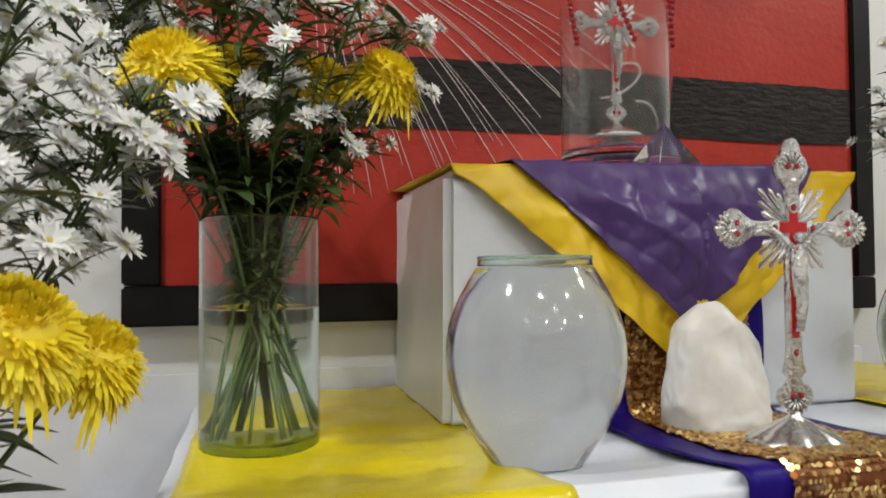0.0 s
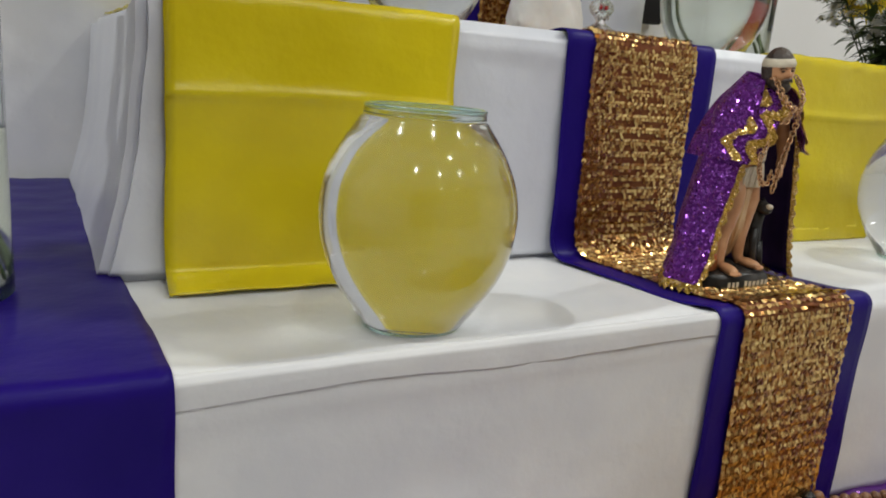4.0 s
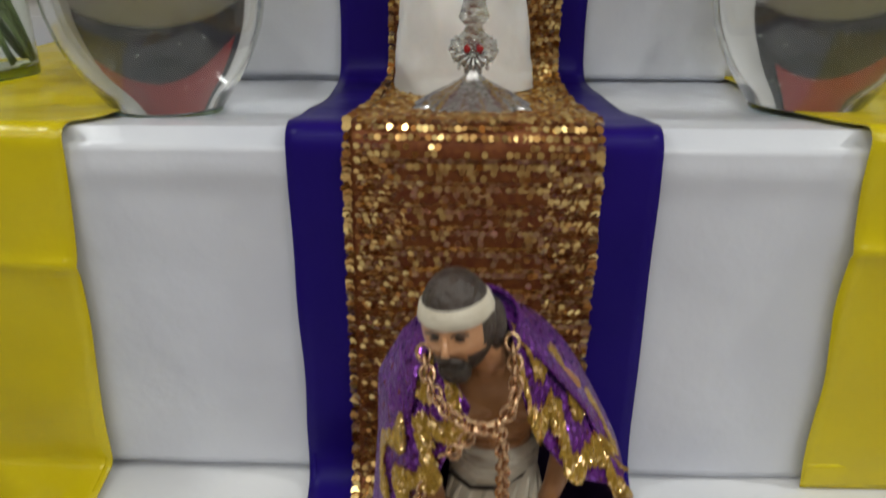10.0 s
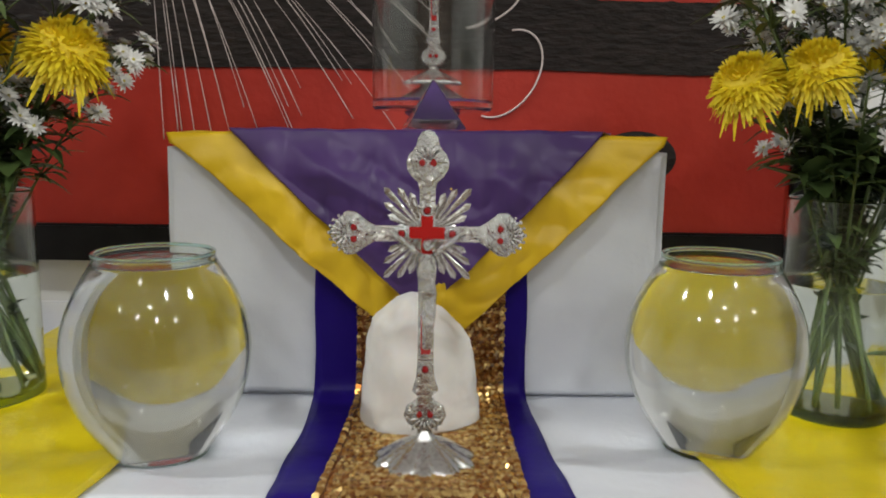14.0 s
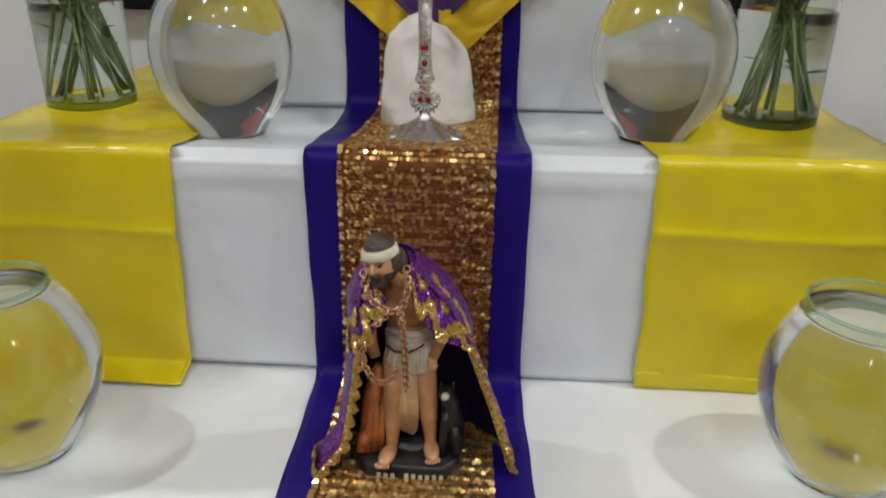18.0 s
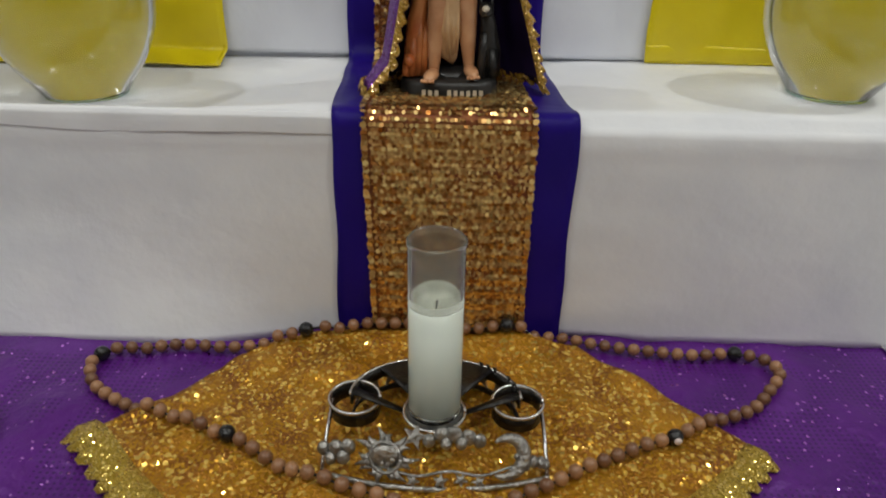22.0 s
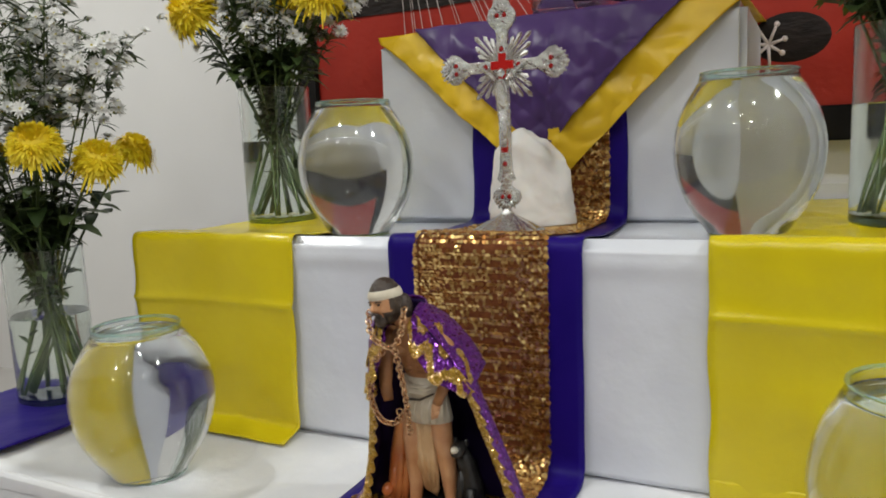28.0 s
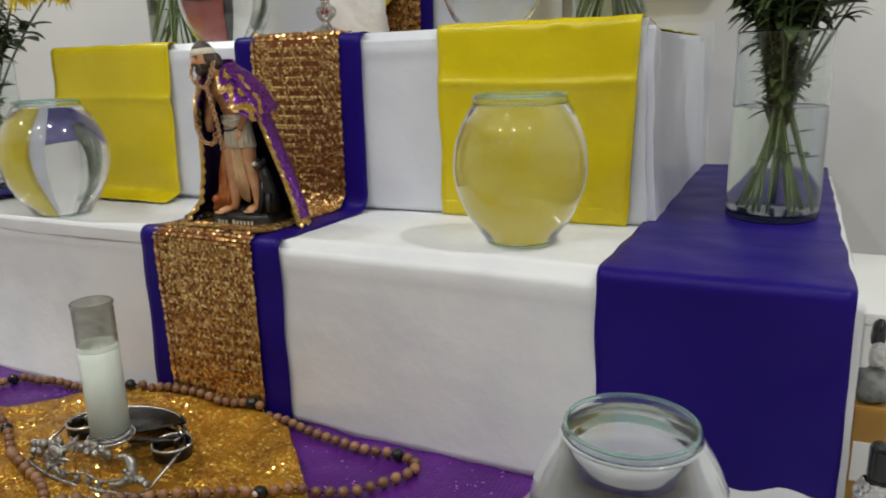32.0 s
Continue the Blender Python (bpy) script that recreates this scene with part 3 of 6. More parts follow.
gold_long, g_pts, g_nrm = runner("gold_sequin_runner", GOLD, GOLD_BASE, "gold sequin runner laid on the purple runner", lift=0.0065, radius=[0.018, 0.03, 0.055, 0.018, 0.05, 0.045], waves=0.0015, seed=17.0, edge=0.003)
sequins("sequin_layer", gold_long, g_pts, g_nrm, 0.002, 0.0085)


# ---- pointed cloths over the top box ----
def pointed_cloth(name, xl, xr, tip, top, front, mat, label, lift, seed, back_l, back_r):
    """A triangle hanging over the front edge, with its rest lying on the box top."""
    root = thing(name, (0, 0, 0), label, "altar cloth", "pointed altar cloths")

    def f(u, v):
        if v < 0.6:
            s = 1 - v / 0.6
            a, b = xl + (tip[0] - xl) * s, xr + (tip[0] - xr) * s
            x, z = a + (b - a) * u, top + (tip[1] - top) * s
            fold = 0.006 * math.sin((x - tip[0]) * 55 + seed) * math.sin(math.pi * min(1, s * 1.2)) * lift / 0.01
            hang = lift + 0.022 * min(1.0, s * 2.2)
            slope = (x - tip[0]) * 0.75 + (z - tip[1]) * (1.0 if x > tip[0] + 0.02 else 1.25)
            crease = 0.013 * abs((slope * 16 + 0.5 * noise.noise(Vector((x * 6, z * 6, seed)))) % 2 - 1) * min(1, s * 4) * lift / 0.012 + (0.019 * abs(noise.noise(Vector((x * 9 + z * 7, z * 8 - x * 5, seed)))) + 0.009 * abs(noise.noise(Vector((x * 22 - z * 12, z * 20 + x * 9, seed + 3))))) * min(1, s * 4)
            drop = 0.012 * min(1.0, abs(x / 0.35)) ** 10 * (1 - s) ** 6
            return Vector((x, front - hang - abs(fold) - crease, z + lift * (1 - s) - drop))
        s = (v - 0.6) / 0.4
        a, b = xl + (back_l - xl) * s, xr + (back_r - xr) * s
        x = a + (b - a) * u
        return Vector((x, front - lift + (B - front + lift) * s, top + lift + 0.003 * (u - 0.5) + abs(ripple((x, s, 0), 0.004, 0.06, seed))))

    sheet("cloth", f, 110, 120, mat, root)
    return root


pointed_cloth("yellow_altar_cloth", -0.356, 0.330, (0.006, 0.690), 0.998, 0.680, AMBER_SATIN, "golden yellow satin cloth hanging to a point", 0.005, 1.0, -0.37, 0.345)
pointed_cloth("purple_altar_cloth", -0.268, 0.240, (-0.002, 0.762), 0.997, 0.680, VIOLET_SATIN, "muted purple satin cloth hanging to a point over the yellow one", 0.012, 4.0, -0.365, 0.34)


# ---- painting ----
def painting():
    root = thing("painting", (0, WALL_Y, 0), "abstract red painting with black bands in a black frame", "painting")
    x0, x1, z0, z1, y = -0.785, 0.685, 0.828, 1.95, -0.03
    bm = box(bmesh.new(), x0, x1, y, -0.002, z0, z1)
    part("canvas", bm, RED_CANVAS, root, smooth=False)
    for name, low, high, seed in (("painted_band", 1.125, 1.262, 1.0), ("painted_band", 1.62, 1.72, 2.0)):
        bm = bmesh.new()
        n = 90
        rows = []
        for i in range(n + 1):
            x = x0 + 0.002 + (x1 - x0 - 0.004) * i / n
            a = low + 0.006 * noise.noise(Vector((x * 3, seed, 0))) + 0.002 * noise.noise(Vector((x * 40, seed, 0)))
            b = high - 0.02 * max(0, x) + 0.012 * noise.noise(Vector((x * 2.5, seed, 5))) + 0.003 * noise.noise(Vector((x * 40, seed, 9)))
            rows.append([bm.verts.new((x, y - 0.0035 - 0.001 * noise.noise(Vector((x * 30, a * 50, k))), a + (b - a) * k / 8)) for k in range(9)])
        for p, q in zip(rows, rows[1:]):
            for k in range(8):
                bm.faces.new((p[k], q[k], q[k + 1], p[k + 1]))
        part(name, bm, BLACK_CANVAS, root, "thick black brushed paint")
    rng = random.Random(5)
    for k in range(30):
        # thin throws of paint that fan out from the upper left and fall
        a = radians(-88 + k * 3.3 + rng.uniform(-2, 2))
        speed = rng.uniform(0.34, 0.55) * (0.75 + 0.5 * k / 30)
        first = rng.uniform(0.05, 0.45)
        pts = []
        for j in range(18):
            q = first + (1 - first) * j / 17
            px = -0.52 + 0.02 * rng.random() * 0 + speed * q * math.cos(a) * 1.15
            pz = 1.47 + speed * q * math.sin(a) * 0.85 - 0.19 * q * q
            if x0 + 0.01 < px < x1 - 0.01 and 0.985 < pz < z1:
                pts.append((px, y - 0.0045, pz))
        if len(pts) > 3:
            part("paint_drip", tube(pts, [0.00045 + 0.0006 * rng.random() for _ in pts], 5), WHITE_DRIP, root)
    for cx, cz, w, h in ((0.135, 1.12, 0.07, 0.075), (0.10, 1.24, 0.06, 0.03)):
        pts = [(cx + w * math.cos(g), y - 0.0045, cz + h * math.sin(g) + 0.4 * w * math.cos(g)) for g in np.linspace(-2.2, 1.4, 22)]
        part("paint_drip", tube(pts, 0.002, 5), WHITE_DRIP, root)
    for cx, cz in ((0.350, 0.957),):
        bm = bmesh.new()
        for k in range(7):
            g = 2 * math.pi * k / 7 + 0.3
            r = 0.032 + 0.011 * (k % 3)
            tube([(cx, y - 0.0045, cz), (cx + r * math.cos(g), y - 0.0055, cz + r * math.sin(g))], [0.004, 0.0025], 6, bm)
            blob(bm, (cx + r * math.cos(g), y - 0.0055, cz + r * math.sin(g)), (0.006, 0.003, 0.006), u=8, v=6)
        part("paint_splash", bm, WHITE_DRIP, root)
        bm = lathe([(0.0, 0), (0.072, 0.0), (0.080, -0.002), (0.072, -0.004)], 30)
        bmesh.ops.transform(bm, matrix=Matrix.Translation((cx + 0.040, y - 0.001, cz + 0.012)) @ pose(0, 0, 0, 90, 0, 0) @ Matrix.Diagonal((1, 0.66, 1, 1)), verts=bm.verts)
        part("painted_spot", bm, BLACK_CANVAS, root)
    for name, a, b, c, d in (("frame_rail", x0 - 0.065, x1 + 0.052, z0 - 0.072, z0), ("frame_rail", x0 - 0.065, x1 + 0.052, z1, z1 + 0.07),
                             ("frame_stile", x0 - 0.065, x0, z0, z1), ("frame_stile", x1, x1 + 0.052, z0, z1)):
        bm = box(bmesh.new(), a, b, -0.042, -0.001, c + 0.0005, d - 0.0005, 0.004)
        part(name, bm, FRAME_BLACK, root, "black lacquered frame", smooth=False)


painting()


# ---- fish bowls of water ----
def bowl_line(wide, high, mouth):
    """Half outline of a round bowl, from the foot to the lip."""
    low = [(0.0, 0.0), (0.46, 0.0), (0.515, 0.013), (0.64, 0.09), (0.79, 0.19), (0.90, 0.29), (0.97, 0.39), (1.0, 0.50)]
    neck = [(0.985, 0.585), (0.87, 0.685), (0.63, 0.785), (0.35, 0.868), (0.13, 0.925), (0.02, 0.957), (0.0, 0.976), (0.012, 1.0)]
    return [(r * wide, z * high) for r, z in low] + [(mouth + (wide - mouth) * q, z * high) for q, z in neck]


def smooth_profile(profile, n=4):
    pts = [np.array(p) for p in profile]
    out = []
    for i in range(len(pts) - 1):
        p0, p1, p2, p3 = pts[max(i - 1, 0)], pts[i], pts[i + 1], pts[min(i + 2, len(pts) - 1)]
        for k in range(n):
            s = k / n
            out.append(tuple(0.5 * (2 * p1 + (p2 - p0) * s + (2 * p0 - 5 * p1 + 4 * p2 - p3) * s * s + (3 * p1 - p0 - 3 * p2 + p3) * s ** 3)))
    out.append(tuple(pts[-1]))
    return [(max(r, 0.0), z) for r, z in out]


def round_bowl(place, wide, high, mouth, level, label):
    """A round bowl: the body full of water, a green base below it, the dry neck and lip above the water line."""
    root = thing("fish_bowl", place, label, "glass bowl", "bowls of water")
    wall, foot, top = 0.0030, 0.006, high * level
    outer = smooth_profile(bowl_line(wide, high, mouth))
    body = [(r, z) for r, z in outer if foot < z < top]
    edge = body[-1][0]
    bm = lathe(crisp([(0.0004, foot), (body[0][0] - 0.001, foot)] + body + [(edge - wall * 0.8, top), (edge - wall, top + 0.0003), (edge - 0.007, top - 0.0006), (0.0004, top - 0.0006)]), 72)
    bmesh.ops.recalc_face_normals(bm, faces=bm.faces)
    part("filled_body", bm, WATER, root, "clear glass body full of still water")
    base = [(max(r, 0.0004), z) for r, z in outer if z < foot - 0.0008]
    bm = lathe(crisp(base + [(base[-1][0] + 0.0008, foot - 0.0003), (0.0004, foot - 0.0003)]), 72)
    bmesh.ops.recalc_face_normals(bm, faces=bm.faces)
    part("base", bm, RIM_GLASS, root, "thick greenish glass base").visible_shadow = False
    dry = [(r, z) for r, z in outer if top + 0.0008 < z < high * 0.985]
    bm = lathe(crisp(dry + [(r - wall, z) for r, z in reversed(dry)] + [dry[0]]), 72)
    bmesh.ops.recalc_face_normals(bm, faces=bm.faces)
    part("neck", bm, NECK_GLASS, root, "clear glass neck above the water").visible_shadow = False
    end = (dry[-1][0], high * 0.990)
    lip = [(end[0] - wall * 0.5 + (wall * 0.5 + 0.0007) * math.cos(a), end[1] + 0.0024 * math.sin(a)) for a in np.linspace(0, 2 * math.pi, 11)]
    bm = lathe(lip, 72)
    bmesh.ops.recalc_face_normals(bm, faces=bm.faces)
    part("lip", bm, CLEAR_RIM, root, "rounded greenish glass lip").visible_shadow = False
    return root


round_bowl((-0.475, 0.115, low_top(-0.475, 0.115) + 0.0015), 0.1060, 0.2370, 0.0640, 0.950, "round glass fish bowl full of water on the low step")
round_bowl((0.541, 0.145, low_top(0.541, 0.145) + 0.0010), 0.1040, 0.229, 0.0715, 0.928, "round glass fish bowl with a wide mouth on the low step")
round_bowl((-0.305, 0.488, mid_top(-0.305, 0.488) + 0.002), 0.105, 0.242, 0.067, 0.945, "round glass fish bowl full of water on the middle step")
round_bowl((0.352, 0.515, mid_top(0.352, 0.515) + 0.002), 0.104, 0.238, 0.067, 0.940, "round glass fish bowl full of water on the middle step")
round_bowl((0.79, -0.215, 0.0), 0.106, 0.222, 0.070, 0.945, "round glass fish bowl full of water on the floor cloth")
round_bowl((-0.645, -0.25, 0.0), 0.106, 0.222, 0.070, 0.945, "round glass fish bowl full of water on the floor cloth")


# ---- crystal rock ----
def rock(place):
    bm = bmesh.new()
    bmesh.ops.create_icosphere(bm, subdivisions=5, radius=1.0)
    for v in bm.verts:
        p = v.co.copy()
        h = (p.z + 1) / 2
        w = (0.076 - 0.024 * h ** 2.0) * (1 + 0.05 * math.sin(3 * math.atan2(p.y, p.x) + 1))
        c = 1 + 0.07 * noise.noise(p * 1.7) + 0.05 * abs(noise.noise(p * 3.1)) + 0.03 * abs(noise.noise(p * 6)) + 0.010 * noise.noise(p * 14)
        r = math.hypot(p.x, p.y)
        k = min(1, r * 1.25 if p.z > 0 else r * 2.6) / max(r, 1e-6)
        v.co = Vector((p.x * k * w * c, p.y * k * w * 0.72 * c, 0.163 * max(0.0, min(1.0, (p.z * 1.12 + 1) / 2)) * (1 + 0.05 * noise.noise(p * 2.2)) + 0.004 * p.x))
        v.co.z *= 1 - 0.20 * min(1.0, max(0.0, (v.co.x + 0.005) / 0.05))
    ob = part("crystal_rock", bm, SALT)
    ob.location = place
    tagged(ob, "rough white translucent salt crystal rock", "crystal rock")


rock((-0.004, 0.575, 0.639))


# ---- standing crucifix ----
def mirrored(points):
    return points + [(-x, z) for x, z in reversed(points) if abs(x) > 1e-6]


def gem_mesh():
    bm = bmesh.new()
    bmesh.ops.create_uvsphere(bm, u_segments=12, v_segments=8, radius=0.0035, matrix=Matrix.Diagonal((1, 0.6, 1, 1)))
    me = bpy.data.meshes.new("gem")
    bm.to_mesh(me)
    bm.free()
    me.materials.append(RED_GLASS)
    me.polygons.foreach_set("use_smooth", [True] * len(me.polygons))
    return me


GEM = gem_mesh()
SCROLL = bpy.data.meshes.new("scroll_bead")
bm = blob(bmesh.new(), (0, 0, 0), (0.0026, 0.0022, 0.0026), u=8, v=6)
bm.to_mesh(SCROLL)
bm.free()
SCROLL.materials.append(SILVER_PLAIN)
SCROLL.polygons.foreach_set("use_smooth", [True] * len(SCROLL.polygons))


def crucifix(place):
    root = thing("standing_crucifix", place, "ornate silver standing crucifix with red stones", "crucifix", "standing crucifixes")
    flute = lambda i, a: 1 + (0.20 * abs(math.sin(a * 5)) ** 0.7 - 0.12) * max(0, 1 - i / 7)
    part("base", lathe([(0.054, 0.0), (0.055, 0.003), (0.049, 0.007), (0.036, 0.015), (0.022, 0.022), (0.013, 0.027), (0.008, 0.031), (0.007, 0.036)], 60, close=True, scallop=flute), SILVER_PLAIN, root, "fluted scalloped silver foot")
    bm = plate(bmesh.new(), mirrored([(0.0055, 0.034), (0.009, 0.038), (0.019, 0.044), (0.0235, 0.052), (0.021, 0.061), (0.011, 0.067), (0.007, 0.073), (0.0145, 0.080), (0.0105, 0.092), (0.0088, 0.11), (0.0085, 0.292), (0.010, 0.298), (0.0165, 0.304), (0.0215, 0.311), (0.0225, 0.319), (0.0195, 0.327), (0.0135, 0.332), (0.0120, 0.337), (0.0105, 0.343), (0.006, 0.349), (0.0, 0.351)]), 0.008)
    upright = part("upright", bm, SILVER, root)
    bm = plate(bmesh.new(), [(x, z + 0.246) for x, z in [(-0.105, 0.0), (-0.1, 0.007), (-0.094, 0.015), (-0.085, 0.0225), (-0.076, 0.0215), (-0.066, 0.014), (-0.056, 0.008), (0.056, 0.008), (0.066, 0.014), (0.076, 0.0215), (0.085, 0.0225), (0.094, 0.015), (0.1, 0.007), (0.105, 0.0),
                                                          (0.1, -0.007), (0.094, -0.015), (0.085, -0.0225), (0.076, -0.0215), (0.066, -0.014), (0.056, -0.008), (-0.056, -0.008), (-0.066, -0.014), (-0.076, -0.0215), (-0.085, -0.0225), (-0.094, -0.015), (-0.1, -0.007)]], 0.0084)
    crossbar = part("crossbar", bm, SILVER, root)
    for q in range(4):
        for d, r in ((-21, 0.046), (-11, 0.056), (0, 0.066), (11, 0.056), (21, 0.046), (35, 0.034), (-35, 0.034)):
            a = radians(45 + 90 * q + d)
            side = Vector((-math.sin(a), 0, math.cos(a))) * (0.0034 if abs(d) < 30 else 0.005)
            out = Vector((math.cos(a), 0, math.sin(a)))
            c = Vector((0, 0.001 - 0.0004 * (abs(d) > 30), 0.246))
            bm = bmesh.new()
            v = [bm.verts.new(p) for p in (c + out * 0.008 - side * 0.4, c + out * 0.008 + side * 0.4, c + out * (r - 0.005) + side, c + out * r, c + out * (r - 0.005) - side, c + out * 0.03 + Vector((0, -0.003, 0)))]
            for f in ((0, 1, 5), (1, 2, 5), (2, 3, 5), (3, 4, 5), (4, 0, 5)):
                bm.faces.new([v[i] for i in f])
            ray = part("ray", bm, SILVER_PLAIN, root, smooth=False)
            ray.modifiers.new("thickness", "SOLIDIFY").thickness = 0.0012
    bm = plate(bmesh.new(), [(x, z + 0.248) for x, z in [(-0.0185, -0.0065), (-0.0058, -0.0065), (-0.0052, -0.128), (0.0052, -0.128), (0.0058, -0.0065), (0.0185, -0.0065), (0.0185, 0.0055), (0.0062, 0.0055), (0.0062, 0.017), (-0.0062, 0.017), (-0.0062, 0.0055), (-0.0185, 0.0055)]], 0.0102)
    part("inlay", bm, RED_ENAMEL, root, "red enamel inlay", smooth=False)
    for x, z in ((-0.006, 0.318), (0.006, 0.318), (0, 0.270), (-0.027, 0.246), (0.027, 0.246), (-0.078, 0.252), (-0.078, 0.240), (0.078, 0.252), (0.078, 0.240), (0, 0.103), (-0.006, 0.054), (0.006, 0.054)):
        share("stone", GEM, crossbar if abs(x) > 0.01 else upright, Matrix.Translation((x, -0.0052, z)))
    for x, z, turn in ((0, 0.317, 0), (-0.085, 0.246, 90), (0.085, 0.246, -90), (0, 0.052, 180)):
        for k in range(7):
            # a fan of raised ribs on each end
            a = radians(90 + turn + (k - 3) * 24)
            bm = tube([(x + 0.006 * math.cos(a), -0.0042, z + 0.006 * math.sin(a)), (x + 0.0145 * math.cos(a), -0.0050, z + 0.0145 * math.sin(a)), (x + 0.0185 * math.cos(a), -0.0038, z + 0.0185 * math.sin(a))], [0.0010, 0.0021, 0.0012], 6)
            part("fan_rib", bm, SILVER_PLAIN, crossbar if abs(x) > 0.01 else upright)
        for k in range(13):
            a = radians(90 + turn + (k - 6) * 21)
            share("scroll_bead", SCROLL, crossbar if abs(x) > 0.01 else upright, Matrix.Translation((x + 0.0195 * math.cos(a), -0.0030, z + 0.0195 * math.sin(a))) @ Matrix.Scale(0.6 if k % 2 else 0.8, 4))
    for x, z in ((0, 0.270), (-0.027, 0.246), (0.027, 0.246), (0, 0.103)):
        part("collet", tube([(x + 0.0052 * math.cos(a), -0.0045, z + 0.0052 * math.sin(a)) for a in np.linspace(0, 6.283, 18)], 0.0013, 6), SILVER_PLAIN, crossbar if abs(x) > 0.01 else upright)
    for k in range(16):
        d = 0.036 + 0.0026 * (k // 2)
        for x, z in ((d if k % 2 else -d, 0.2525), (d if k % 2 else -d, 0.2395)):
            share("scroll_bead", SCROLL, crossbar, Matrix.Translation((x, -0.003, z)) @ Matrix.Scale(0.75, 4))
    bm = bmesh.new()
    blob(bm, (0.001, -0.011, 0.236), (0.0055, 0.006, 0.0068))
    tube([(0, -0.010, 0.226), (0, -0.0125, 0.212), (0.001, -0.011, 0.196), (0.002, -0.011, 0.184)], [0.007, 0.0112, 0.0088, 0.0100], 12, bm)
    tube([(0.002, -0.0105, 0.186), (0.003, -0.013, 0.158), (0.001, -0.0105, 0.128)], [0.0098, 0.0074, 0.0048], 10, bm)
    tube([(0.008, -0.0105, 0.182), (0.006, -0.010, 0.166), (0.004, -0.0095, 0.154)], [0.003, 0.004, 0.002], 8, bm)
    tube([(-0.006, -0.010, 0.224), (-0.020, -0.0095, 0.236), (-0.040, -0.0085, 0.250)], [0.0038, 0.003, 0.0024], 8, bm)
    tube([(0.006, -0.010, 0.224), (0.020, -0.0095, 0.236), (0.040, -0.0085, 0.250)], [0.0038, 0.003, 0.0024], 8, bm)
    part("figure", bm, SILVER, root, "plain small silver figure")
    return root


cross = crucifix((0.007, 0.437, 0.642))
cross.scale = (1.0, 1.0, 1.045)
stand = thing("crystal_stand", (0.005, 0.875, 1.0565), "small faceted crystal stand inside the glass jar", "stand")
part("cone", lathe([(0.0004, 0.0), (0.058, 0.0), (0.060, 0.004), (0.040, 0.016), (0.022, 0.026), (0.020, 0.029), (0.0004, 0.029)], 14), SILVER_PLAIN, stand, smooth=False)
inner_cross = copy_thing(cross, Matrix.Translation((0.005, 0.875, 1.0855)) @ Matrix.Diagonal((0.85, 0.85, 0.80, 1)))
tagged(inner_cross, "ornate silver crucifix standing inside a tall glass jar")


# ---- glass jar on the top box ----
def jar(place, radius, height, level, name, label, category, group="", thick=0.003, foot=0.012, mat=None):
    root = thing(name, place, label, category, group)
    prof = [(0.0004, 0), (radius - 0.004, 0), (radius, 0.004), (radius, height * 0.5), (radius, height - 0.002), (radius - thick / 2, height), (radius - thick, height - 0.002), (radius - thick, height * 0.5), (radius - thick, foot + 0.004), (radius - thick - 0.004, foot), (0.0004, foot)]
    bm = lathe(crisp(prof), 64)
    bmesh.ops.recalc_face_normals(bm, faces=bm.faces)
    g = part("glass", bm, mat or VASE_GLASS, root)
    g.visible_shadow = False
    if not level:
        return root
    bm = lathe(crisp([(0.0004, 0.0015), (radius - 0.006, 0.0015), (radius - 0.003, 0.005), (radius - 0.004, foot - 0.0015), (0.0004, foot - 0.0015)]), 64)
    bmesh.ops.recalc_face_normals(bm, faces=bm.faces)
    part("base", bm, VASE_BASE, root, "thick greenish glass base").visible_shadow = False
    ri = radius - thick + 0.0006
    bm = lathe(crisp([(0.0004, foot - 0.0004), (ri - 0.005, foot - 0.0004), (ri, foot + 0.004), (ri, level), (ri - 0.003, level - 0.0012), (0.0004, level - 0.0012)]), 64)
    bmesh.ops.recalc_face_normals(bm, faces=bm.faces)
    w = part("water", bm, VASE_WATER, root, "clear still water")
    w.visible_shadow = False
    return root


top_jar = jar((0.005, 0.875, 1.044), 0.098, 0.279, 0, "glass_jar", "tall clear empty glass jar over a crucifix", "glass jar", mat=GLASS)
bm = bmesh.new()
for k in range(24):
    a = 2 * math.pi * k / 24
    blob(bm, (0.095 * math.cos(a), 0.095 * math.sin(a), 0.006 + 0.003 * (k % 2)), (0.008, 0.008, 0.006), u=8, v=6)
part("gold_rim", bm, LACE_SPARK, top_jar, "gold filigree rim").location = (0, 0, 0.326)


def bead_mesh(name, radius, mat, squash=0.92):
    bm = bmesh.new()
    bmesh.ops.create_uvsphere(bm, u_segments=14, v_segments=9, radius=radius, matrix=Matrix.Diagonal((1, 1, squash, 1)))
    me = bpy.data.meshes.new(name)
    bm.to_mesh(me)
    bm.free()
    me.materials.append(mat)
    me.polygons.foreach_set("use_smooth", [True] * len(me.polygons))
    return me


def along(points, step, closed=False):
    """Places at even steps along a smooth line through points."""
    p = [Vector(q) for q in points]
    n = len(p)
    dense = []
    for i in range(n if closed else n - 1):
        a, b, c, d = (p[(i + k) % n] if closed else p[min(max(i + k, 0), n - 1)] for k in (-1, 0, 1, 2))
        for k in range(30):
            s = k / 30
            dense.append(0.5 * (2 * b + (c - a) * s + (2 * a - 5 * b + 4 * c - d) * s * s + (3 * b - a - 3 * c + d) * s ** 3))
    dense.append(p[0] if closed else p[-1])
    out, left = [dense[0]], step
    for a, b in zip(dense, dense[1:]):
        seg = (b - a).length
        while seg >= left > 0:
            a = a + (b - a) * (left / seg)
            out.append(a.copy())
            seg, left = (b - a).length, step
        left -= seg
    return out


